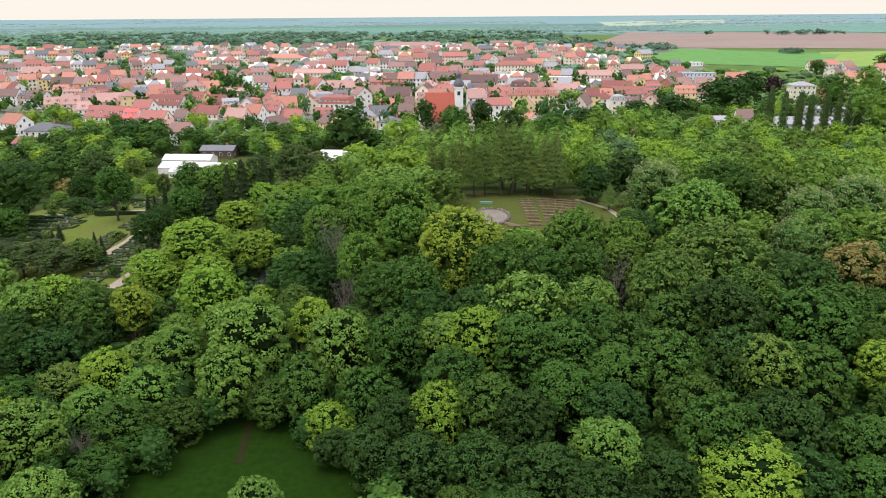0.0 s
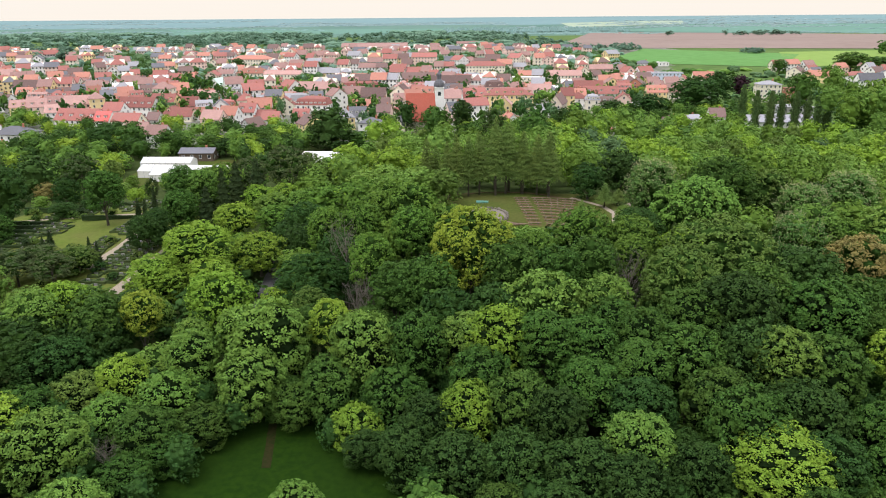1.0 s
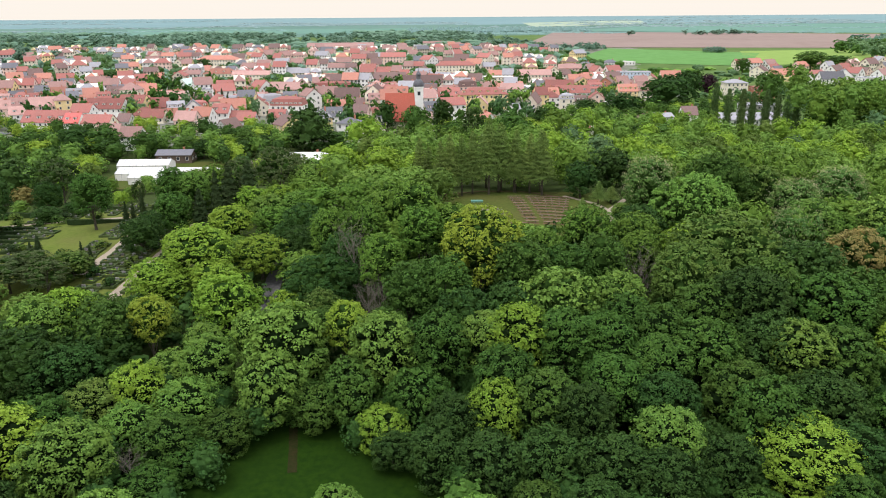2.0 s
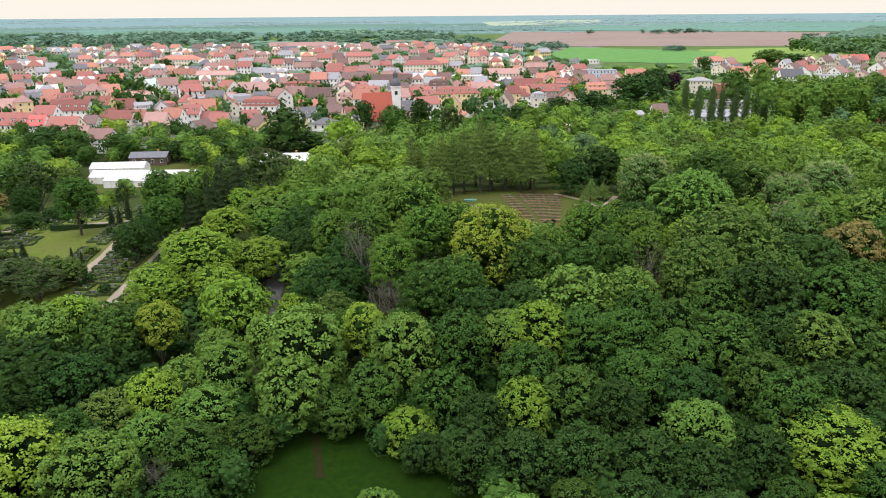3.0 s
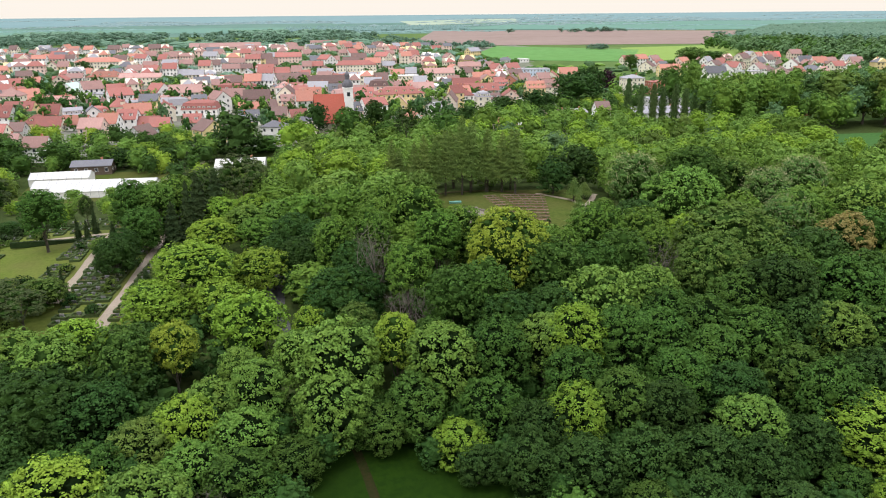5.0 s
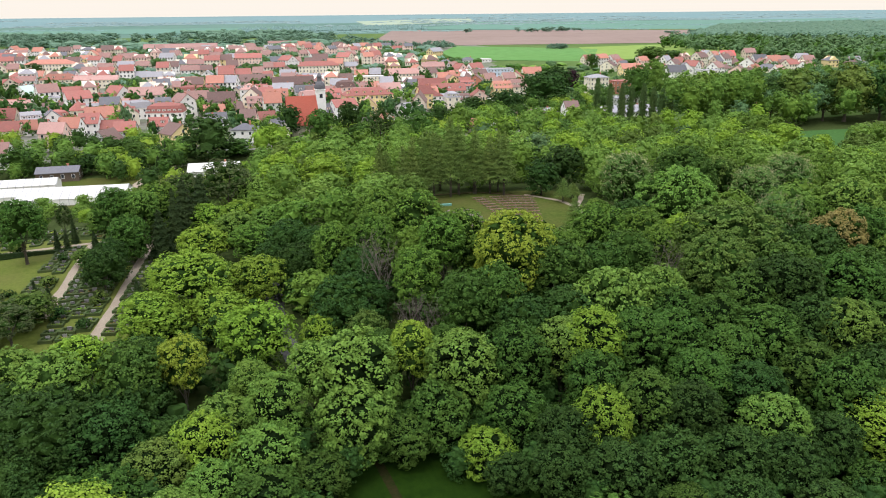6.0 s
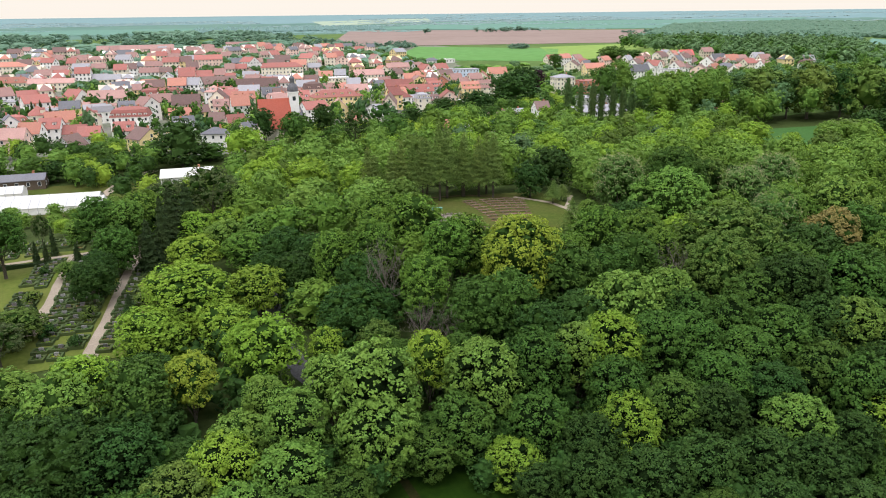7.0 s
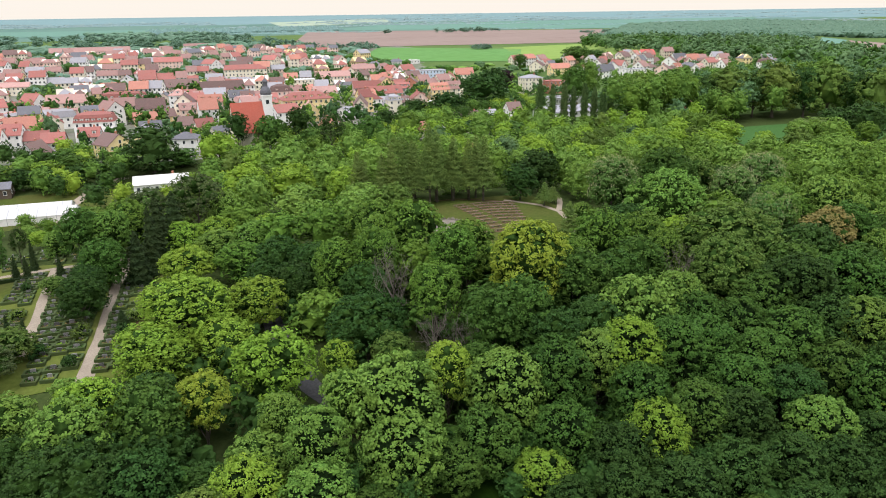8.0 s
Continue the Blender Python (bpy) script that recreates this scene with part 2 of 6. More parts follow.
WALLS = {
    "white": surface("plaster_white", (0.76, 0.75, 0.73), (0.84, 0.83, 0.81), (0.68, 0.66, 0.63), 1.5, 0.25, 0.9, 0.15, 0.06),
    "cream": surface("plaster_cream", (0.762, 0.694, 0.560), (0.851, 0.784, 0.650), (0.672, 0.616, 0.504), 1.5, 0.25, 0.9, 0.15, 0.08),
    "yellow": surface("plaster_yellow", (0.784, 0.616, 0.314), (0.860, 0.694, 0.381), (0.694, 0.549, 0.314), 1.5, 0.25, 0.9, 0.15, 0.08),
    "beige": surface("plaster_beige", (0.582, 0.493, 0.392), (0.672, 0.582, 0.470), (0.515, 0.448, 0.370), 1.5, 0.25, 0.9, 0.15, 0.1),
    "rose": surface("plaster_rose", (0.717, 0.515, 0.448), (0.795, 0.594, 0.515), (0.627, 0.470, 0.414), 1.5, 0.25, 0.9, 0.15, 0.08),
    "grey": surface("plaster_grey", (0.515, 0.515, 0.504), (0.605, 0.605, 0.582), (0.448, 0.437, 0.414), 1.5, 0.25, 0.9, 0.15, 0.1),
    "blue": surface("plaster_blue_grey", (0.470, 0.560, 0.672), (0.538, 0.627, 0.739), (0.448, 0.515, 0.605), 1.5, 0.25, 0.9, 0.1, 0.04),
    "brick": surface("brick_wall", (0.426, 0.174, 0.112), (0.515, 0.235, 0.157), (0.370, 0.168, 0.123), 2.0, 0.3, 0.9, 0.3, 0.1),
    "wood": surface("dark_timber", (0.112, 0.084, 0.062), (0.168, 0.129, 0.095), (0.101, 0.078, 0.062), 2.0, 0.3, 0.9, 0.3, 0.1),
}
M_FRAME = surface("window_frame_white", (0.70, 0.70, 0.68), (0.76, 0.76, 0.74), (0.66, 0.65, 0.62), 4.0, 0.5, 0.5, 0)
M_PANE, _n, _l, _p = shader("window_glass")
_p.inputs["Base Color"].default_value, _p.inputs["Roughness"].default_value = (0.035, 0.042, 0.050, 1), 0.08
M_STONE = surface("weathered_stone", (0.15, 0.130, 0.110), (0.22, 0.195, 0.165), (0.12, 0.105, 0.085), 2.5, 0.3, 0.95, 0.5, 0.25)
M_GRAVE = surface("polished_gravestone", (0.10, 0.10, 0.105), (0.20, 0.19, 0.19), (0.30, 0.28, 0.26), 3.0, 0.4, 0.35, 0.1, 0.5)
M_BENCH = surface("weathered_bench_wood", (0.17, 0.115, 0.085), (0.235, 0.165, 0.125), (0.14, 0.10, 0.075), 3.0, 0.4, 0.9, 0.4, 0.2)
M_METAL = surface("grey_metal", (0.40, 0.41, 0.42), (0.47, 0.48, 0.49), (0.36, 0.36, 0.36), 3.0, 0.4, 0.45, 0.1, 0.1, 0.6)
M_TURQ = surface("turquoise_paint", (0.12, 0.30, 0.25), (0.15, 0.35, 0.29), (0.13, 0.27, 0.22), 3.0, 0.4, 0.6, 0.1)


# ---- the lie of the land ----
def smooth(a, b, v):
    k = np.clip((v - a) / (b - a), 0, 1)
    return k * k * (3 - 2 * k)


def ground(x, y):
    """Height of the ground: a wooded hill, the cemetery's shelf, the slow rise behind the town and the far hills."""
    x, y = np.asarray(x, float), np.asarray(y, float)
    hill = 12.5 * np.exp(-.5 * ((x - 25) / 62) ** 2 - .5 * ((y - 178) / np.where(y < 178, 45, 40)) ** 2)
    shelf = 6 * np.exp(-.5 * ((x + 85) / 38) ** 2 - .5 * ((y - 175) / 48) ** 2)
    rise = np.maximum(12 * smooth(480, 900, y), np.maximum(6.5 * smooth(250, 380, x) * smooth(300, 480, y), 3.5 * smooth(270, 345, y) * (1 - smooth(70, 140, x))))
    far = 45 * smooth(2400, 4900, np.hypot(x, y)) * (y > 0)
    return hill + shelf + rise + far


def level(x, y):
    return float(ground(x, y))


def mesh_of(name, verts, faces, mats, index=None, flat=True):
    me = bpy.data.meshes.new(name)
    me.from_pydata(verts, [], faces)
    for m in mats:
        me.materials.append(m)
    if index is not None:
        me.polygons.foreach_set("material_index", index)
    if not flat:
        me.polygons.foreach_set("use_smooth", [True] * len(me.polygons))
    me.update()
    return me


def sheet(xs, ys, lift, fx=None, fy=None):
    """Vertices and faces of a sheet that lies on the land."""
    u, v = np.meshgrid(xs, ys)
    if fx is not None:
        u, v = fx(u, v), fy(u, v)
    p = np.stack([u, v, ground(u, v) + lift], -1).reshape(-1, 3)
    w, h = len(xs), len(ys)
    i = (np.arange(h - 1)[:, None] * w + np.arange(w - 1)).reshape(-1)
    return p, np.stack([i, i + 1, i + 1 + w, i + w], -1)


def spaced(parts):
    """Coordinates in runs of (from, to, step)."""
    return np.unique(np.concatenate([np.arange(a, b + 1e-6, s) for a, b, s in parts]))


gx = spaced([(-4000, -600, 100), (-600, -200, 25), (-200, 300, 5), (300, 900, 25), (900, 5000, 100)])
gy = spaced([(-600, 0, 50), (0, 330, 5), (330, 1000, 20), (1000, 6000, 80)])
gp, gf = sheet(gx, gy, 0.0)
mid = gp[gf].mean(1)
in_town = (mid[:, 1] > 335) & (mid[:, 1] < 1050) & (mid[:, 0] < 120 + 0.35 * (mid[:, 1] - 335))
in_wood = (mid[:, 1] < 340) & (np.abs(mid[:, 0]) < 420)
# land farther off gets the colours that hold more haze
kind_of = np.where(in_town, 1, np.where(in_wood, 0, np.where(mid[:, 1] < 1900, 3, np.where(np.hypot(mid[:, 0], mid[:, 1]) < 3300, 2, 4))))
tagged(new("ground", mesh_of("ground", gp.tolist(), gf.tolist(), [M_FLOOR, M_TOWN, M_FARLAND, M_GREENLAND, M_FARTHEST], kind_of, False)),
       "rolling land of forest floor, town ground and open fields", "ground", kind="structure")


def quad_sheet(name, c, mat, label, lift=0.12, step=6.0, category="ground"):
    """A four-cornered piece of land, laid on the ground."""
    c = np.array(c, float)
    nu = max(2, int(np.hypot(*(c[1] - c[0])) / step) + 1)
    nv = max(2, int(np.hypot(*(c[3] - c[0])) / step) + 1)
    bx = lambda k: lambda u, v: (1 - v) * ((1 - u) * c[0, k] + u * c[1, k]) + v * ((1 - u) * c[3, k] + u * c[2, k])
    p, f = sheet(np.linspace(0, 1, nu), np.linspace(0, 1, nv), lift, bx(0), bx(1))
    return tagged(new(name, mesh_of(name, p.tolist(), f.tolist(), [mat], None, False)), label, category, kind="structure")


def way(name, line, width, mat, label, lift=0.16, category="path"):
    """A path or road along a line of points, with a slightly uneven edge."""
    line = [Vector((*q, 0)) for q in line]
    pts = []
    for a, b in zip(line, line[1:]):
        n = max(1, int((b - a).length / 1.5))
        pts += [a.lerp(b, k / n) for k in range(n)]
    pts.append(line[-1])
    verts, faces = [], []
    for k, q in enumerate(pts):
        d = (pts[min(k + 1, len(pts) - 1)] - pts[max(k - 1, 0)]).normalized()
        s = Vector((-d.y, d.x, 0))
        wob = 0.12 * noise.noise(q * 0.4)
        for e in (-0.5, -0.17, 0.17, 0.5):
            r = q + s * (width * e * (1 + wob))
            verts.append((r.x, r.y, level(r.x, r.y) + lift - (0.06 if abs(e) > 0.4 else 0)))
        if k:
            i = 4 * k
            faces += [(i - 4 + j, i - 3 + j, i + 1 + j, i + j) for j in range(3)]
    return tagged(new(name, mesh_of(name, verts, faces, [mat], None, False)), label, category, kind="structure")


quad_sheet("meadow", [(-75, 30), (30, 30), (-4, 96), (-46, 98)], M_MEADOW, "green meadow at the edge of the wood, coloured dark for shade", 0.10, 2.0)
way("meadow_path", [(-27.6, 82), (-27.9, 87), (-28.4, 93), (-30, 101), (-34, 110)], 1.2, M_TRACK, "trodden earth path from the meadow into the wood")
way("road", [(-32, 112), (-35, 120), (-36.5, 132), (-35.5, 146), (-33, 165), (-30, 200)], 3.4, M_ROAD, "narrow grey asphalt road through the wood", category="road")
quad_sheet("cemetery_lawn", [(-128, 134), (-56, 134), (-50, 178), (-118, 214)], M_LAWN, "dry lawn between the rows of graves", 0.10, 3.0)
way("cemetery_path_west", [(-76, 146), (-73, 158), (-70.5, 186)], 2.6, M_GRAVEL, "pale gravel path between the graves")
way("cemetery_path_middle", [(-66.5, 134), (-63, 148), (-59.5, 168), (-57.5, 184)], 2.6, M_GRAVEL, "pale gravel path between the graves")
way("cemetery_path_east", [(-60, 138), (-56.5, 152), (-53, 172)], 1.4, M_DIRT, "brown earth path along the cemetery's edge")
way("cemetery_cross_path", [(-118, 196), (-98, 190), (-81.5, 186.6), (-70.6, 185.5), (-57, 184)], 1.8, M_GRAVEL, "pale gravel path across the cemetery")
quad_sheet("theatre_lawn", [(6, 150), (44, 150), (44, 184), (-3, 190)], M_SLOPE, "sloping grass of the open-air theatre", 0.10, 2.0)
way("theatre_side_path", [(42.2, 167), (46, 172), (50, 178)], 1.4, M_GRAVEL, "pale earth path climbing behind the theatre")
way("theatre_path", [(36, 150), (39.3, 157), (41.8, 166), (40.4, 172), (34, 180)], 1.5, M_GRAVEL, "pale earth path beside the theatre")
way("rim_path", [(-6, 184), (4, 188), (13, 190), (24, 187), (33, 178)], 1.2, M_DIRT, "earth path along the upper edge of the theatre", 0.2)
quad_sheet("nursery_yard", [(-114, 252), (-60, 250), (-56, 298), (-114, 304)], M_SLOPE, "trodden greyish ground of the nursery", 0.10, 4.0)
way("nursery_road", [(-74, 254), (-70, 280), (-64, 299), (-52, 312)], 3.6, M_GRAVEL, "pale gravel drive past the greenhouses", category="road")
quad_sheet("sports_field", [(205, 255), (330, 225), (330, 285), (222, 300)], M_FIELD, "mown green field behind the wood", 0.12, 8.0)
# open fields behind the town
quad_sheet("green_field", [(205, 790), (372, 722), (470, 880), (335, 1060)], M_CROP, "young green crop on a wide field", 0.35, 20.0, "field")
quad_sheet("yellow_green_field", [(372, 722), (640, 770), (700, 960), (470, 930)], M_CROP2, "yellowish green crop on a wide field", 0.35, 20.0, "field")
quad_sheet("ploughed_field", [(215, 1130), (760, 960), (1400, 1500), (560, 2250)], M_SOIL, "bare pinkish brown ploughed field", 0.45, 40.0, "field")
quad_sheet("east_soil_field", [(760, 575), (1010, 700), (1020, 800), (800, 660)], M_SOIL, "brown ploughed field inside the forest", 0.45, 30.0, "field")
quad_sheet("east_green_field", [(800, 664), (1024, 806), (1060, 880), (840, 720)], M_FARCROP, "field inside the forest in haze-tinted blue-green", 0.45, 30.0, "field")
quad_sheet("far_green_field", [(620, 2330), (1500, 1560), (2500, 2300), (1150, 3000)], M_FARCROP, "field in the distance in haze-tinted blue-green", 0.6, 60.0, "field")
quad_sheet("far_pale_field", [(640, 2900), (1150, 3050), (1300, 3500), (700, 3400)], M_PALE, "pale field in the distance", 0.6, 60.0, "field")
quad_sheet("left_green_field", [(-600, 905), (-470, 925), (-590, 1190), (-740, 1190)], M_CROP2, "green field beside the town", 0.4, 30.0, "field")
quad_sheet("middle_far_field", [(-700, 2300), (300, 2300), (420, 2900), (-900, 2900)], M_FARCROP, "field in the distance in haze-tinted blue-green", 0.6, 60.0, "field")


# ---- trees ----
rnd = np.random.default_rng(7)


def ico(level_=1):
    bm = bmesh.new()
    bmesh.ops.create_icosphere(bm, subdivisions=level_, radius=1)
    v, f = np.array([q.co[:] for q in bm.verts]), np.array([[w.index for w in q.verts] for q in bm.faces])
    bm.free()
    return v, f


ICO1, ICO2, ICO3 = ico(1), ico(2), ico(3)


def leaf_cards(points, normals, size, g, ratio=0.62):
    """Leaves: one bent four-cornered blade a point, two triangles each."""
    n = len(points)
    nr = normals / np.linalg.norm(normals, axis=1, keepdims=True)
    a = np.cross(nr, g.normal(size=(n, 3)))
    a /= np.linalg.norm(a, axis=1, keepdims=True)
    b = np.cross(nr, a)
    s = (size * g.uniform(0.65, 1.35, n))[:, None]
    bend = nr * s * g.uniform(-0.1, 0.22, (n, 1))
    q = np.stack([points - a * s * .5, points - b * s * .5 * ratio + bend, points + a * s * .5, points + b * s * .5 * ratio + bend], 1)
    f = np.arange(4 * n).reshape(n, 4)
    # split along the leaf's midrib
    f = np.concatenate([f[:, [0, 1, 2]], f[:, [0, 2, 3]]])
    return q.reshape(-1, 3), f


def to_mesh(name, verts, tris, mats, index=None):
    me = bpy.data.meshes.new(name)
    verts, tris = np.asarray(verts, np.float32), np.asarray(tris, np.int32)
    me.vertices.add(len(verts))
    me.vertices.foreach_set("co", verts.ravel())
    me.loops.add(tris.size)
    me.loops.foreach_set("vertex_index", tris.ravel())
    me.polygons.add(len(tris))
    me.polygons.foreach_set("loop_start", np.arange(0, tris.size, 3, dtype=np.int32))
    for m in mats:
        me.materials.append(m)
    if index is not None:
        me.polygons.foreach_set("material_index", np.asarray(index, np.int32))
    me.polygons.foreach_set("use_smooth", np.zeros(len(tris), bool))
    me.update(calc_edges=True)
    me.validate()
    return me


def round_lobes(g, r, h, n, low=0.14, small=1.0):
    """Boughs of a small far crown: centres and radii inside an egg of radius r between low * h and h."""
    lobes = []
    cz, az = h * (1 + low) / 2, h * (1 - low) / 2
    for k in range(n):
        u = 1 - 1.9 * (k + .5) / n           # from the top down
        a = k * 2.39996 + g.uniform(-.5, .5)
        rr = g.uniform(.30, .46) * small
        w = math.sqrt(max(0, 1 - u * u * (1 if u > 0 else .45)))
        flat = 1 + .12 * math.sin(3 * a + h)
        k_in = (1 - rr) * g.uniform(.92, 1.08)
        lobes.append((r * w * k_in * math.cos(a) * flat, r * w * k_in * math.sin(a) * flat, cz + (az - .8 * r * rr) * u * g.uniform(.92, 1.03), r * rr * g.uniform(.85, 1.15)))
    return np.array(lobes)


def dome_lobes(g, r, n, size, uneven=.08, lift=1.0):
    """Boughs of a broad crown whose top lies at z = 0: a dome above, drawn in below, 2.2 r deep."""
    lobes = []
    one = g.uniform(0, 6.28, 3)
    for k in range(n):
        u = 1 - 1.72 * (k + .4) / n          # from the top down
        a = k * 2.39996 + g.uniform(-.3, .3)
        rr = r * size * g.uniform(.78, 1.25) * (1 if u > -.2 else 1.15)
        w = math.sqrt(1 - u * u) if u > 0 else 1 - .36 * u * u
        out = g.uniform(1 - uneven, 1 + uneven * .7) * (1 + .09 * math.sin(2 * a + one[0]) + .06 * math.sin(3 * a + one[1]))
        z = (r * lift - .8 * rr) * u * g.uniform(1 - uneven, 1 + uneven * .5) if u > 0 else r * 1.25 * u
        lobes.append(((r - rr) * w * out * math.cos(a), (r - rr) * w * out * math.sin(a), z, rr))
    lobes += [(0.0, 0.0, r * lift - .42 * r, .42 * r), (.28 * r, -.1 * r, r * lift - .55 * r, .40 * r), (-.22 * r, .2 * r, r * lift - .55 * r, .40 * r)]   # the crown's middle
    lobes = np.array(lobes)
    lobes[:, 2] -= (lobes[:, 2] + .85 * lobes[:, 3]).max()
    return lobes


def crown_of_lobes(g, lobes, n_leaf, size, mid, core=True, up=0.55, flowers=0, per=9, fine=True, tuft=1.5, heart=0, twigs=True):
    """Leaves over the outer sides of the boughs, and dense twigs inside them, coloured dark as shade where twigs is
    set.
    """
    c, r = lobes[:, :3], lobes[:, 3]
    share = r ** 2 / (r ** 2).sum()
    n_spray = n_leaf // per
    pick = g.choice(len(r), int(n_spray * 6), p=share)
    d = g.normal(size=(len(pick), 3))
    d /= np.linalg.norm(d, axis=1, keepdims=True)
    out = c[pick] - mid
    out /= np.linalg.norm(out, axis=1, keepdims=True) + 1e-6
    turn = (d * out).sum(1) < -.25
    d[turn] *= -1
    p = c[pick] + d * (r[pick] * g.uniform(.86, 1.12, len(pick)))[:, None] * (1, 1, .85)
    gap = np.linalg.norm(p[:, None, :] - c[None], axis=2) / r[None]
    gap[np.arange(len(p)), pick] = 9
    keep = np.where(gap.min(1) > .72)[0][:n_spray]
    p, d = p[keep], d[keep]
    # every spray is a small rounded tuft of leaves
    k = np.repeat(np.arange(len(p)), per)
    dome = g.normal(size=(len(k), 3)) + (d[k] + np.array((0, 0, up))) * .75
    dome /= np.linalg.norm(dome, axis=1, keepdims=True)
    swell = g.uniform(.75, 1.35, len(p))[k, None]
    off = dome * swell * size * tuft * (1, 1, .72)
    nrm = dome + d[k] * .2 + np.array((0, 0, .2)) + g.normal(size=(len(k), 3)) * .27
    v, f = leaf_cards(p[k] + off, nrm, size, g, .8)
    idx = np.zeros(len(f), int)
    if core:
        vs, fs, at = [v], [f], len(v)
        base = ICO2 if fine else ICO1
        for q in lobes:      # the inner twigs and leaves, in the dark shade colour if twigs
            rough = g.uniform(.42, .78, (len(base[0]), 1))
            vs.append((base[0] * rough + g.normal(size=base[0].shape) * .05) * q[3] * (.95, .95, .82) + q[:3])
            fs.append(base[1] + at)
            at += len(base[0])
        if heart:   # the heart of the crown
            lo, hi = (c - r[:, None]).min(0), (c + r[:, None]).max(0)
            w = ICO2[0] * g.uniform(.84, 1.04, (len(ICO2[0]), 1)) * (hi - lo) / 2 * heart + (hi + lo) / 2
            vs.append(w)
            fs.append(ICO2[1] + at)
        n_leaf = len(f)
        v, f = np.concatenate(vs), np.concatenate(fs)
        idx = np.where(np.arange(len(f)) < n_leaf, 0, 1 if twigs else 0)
    if flowers:
        k = g.choice(np.where(d[:, 2] > -.1)[0], flowers)
        q, e = p[k] + (d[k] + np.array((0, 0, .3))) * size * tuft * .95 + g.normal(size=(flowers, 3)) * .5, []
        for a in range(3):
            t = a * 2.094
            e.append(q + np.array((.058 * math.cos(t), .058 * math.sin(t), 0)))
        tip = q + np.array((0, 0, .17))
        fv = np.stack(e + [tip], 1).reshape(-1, 3)
        base = len(v) + 4 * np.arange(len(k))
        ff = np.concatenate([np.stack([base + i, base + (i + 1) % 3, base + 3], 1) for i in range(3)])
        v, f = np.concatenate([v, fv]), np.concatenate([f, ff])
        idx = np.concatenate([idx, np.full(len(ff), 2)])
    return v, f, idx


def tube(path, radii, sides=6):
    """A tapered limb along points."""
    path = [Vector(p) for p in path]
    verts, faces = [], []
    for k, p in enumerate(path):
        d = (path[min(k + 1, len(path) - 1)] - path[max(0, k - 1)]).normalized()
        a = d.orthogonal().normalized()
        b = d.cross(a)
        verts += [p + (a * math.cos(6.2832 * s / sides) + b * math.sin(6.2832 * s / sides)) * radii[k] for s in range(sides)]
    for k in range(len(path) - 1):
        for s in range(sides):
            i, j = k * sides + s, k * sides + (s + 1) % sides
            faces += [(i, j, j + sides), (i, j + sides, i + sides)]
    return np.array([v[:] for v in verts]), np.array(faces)


def join(bits):
    vs, fs, at = [], [], 0
    for v, f in bits:
        vs.append(np.asarray(v, float))
        fs.append(np.asarray(f) + at)
        at += len(v)
    return np.concatenate(vs), np.concatenate(fs)


def trunk_of(g, h, targets, thick):
    """A trunk with root flare and limbs to some of the boughs."""
    top = h * .62
    lean = g.uniform(-.03, .03, 2) * h
    spine = [(lean[0] * k * k, lean[1] * k * k, top * k) for k in (0, .05, .3, .6, 1)]
    bits = [tube(spine, [thick * 1.6, thick * 1.05, thick * .85, thick * .6, thick * .2], 8)]
    for t in targets:
        k = float(np.clip((t[2] / h - .25) * .9, .22, .9))
        a = np.array((lean[0] * k * k, lean[1] * k * k, top * k))
        m = a * .45 + np.asarray(t) * .55 + np.array((0, 0, -.04 * h))
        bits.append(tube([a, m, t], [thick * .38, thick * .24, thick * .07], 5))
    return join(bits)


def bare_branches(g, h, r, n1=11, n2=7, n3=5):
    """A leafless tree: trunk, limbs, branches and twigs."""
    bits = [tube([(0, 0, 0), (0, 0, .4 * h), (.1, .1, .8 * h)], [.26, .18, .05], 7)]
    for i in range(n1):
        z, a = h * g.uniform(.25, .75), i * 2.4 + g.uniform(-.4, .4)
        tip = np.array((math.cos(a) * r * g.uniform(.5, 1), math.sin(a) * r * g.uniform(.5, 1), min(h, z + h * g.uniform(.12, .38))))
        s = np.array((0, 0, z))
        m = (s + tip) / 2 + g.normal(size=3) * .25
        bits.append(tube([s, m, tip], [.10, .07, .02], 4))
        for _ in range(n2):
            k = g.uniform(.3, 1)
            b = s + (tip - s) * k
            e = b + g.normal(size=3) * r * .26 + np.array((0, 0, .08 * h))
            bits.append(tube([b, e], [.045, .012], 3))
            for _ in range(n3):
                w = b + (e - b) * g.uniform(.3, 1)
                bits.append(tube([w, w + g.normal(size=3) * r * .13 + np.array((0, 0, .03 * h))], [.022, .008], 3))
    return join(bits)


def cone_crown(g, h, r, n, size, low=.1, droop=.25, thin=1.0):
    """Tiers of drooping boughs round a straight stem: spruce and larch."""
    z = low * h + (h * (1 - low)) * (1 - g.uniform(0, 1, n) ** .62)
    k = 1 - (z - low * h) / (h * (1 - low))
    tier = .72 + .28 * np.sin(z * 5.2 + g.uniform(0, .6, n))
    a = g.uniform(0, 6.2832, n)
    lumpy = 1 + .22 * np.sin(a * 5 + z * 1.3)
    rr = (.08 + .92 * k ** .85) * r * tier * lumpy * g.uniform(.45, 1.05, n) ** thin
    p = np.stack([rr * np.cos(a), rr * np.sin(a), z - droop * rr], 1)
    nrm = np.stack([np.cos(a), np.sin(a), np.full(n, .75)], 1) + g.normal(size=(n, 3)) * .35
    return leaf_cards(p, nrm, size, g, .45)


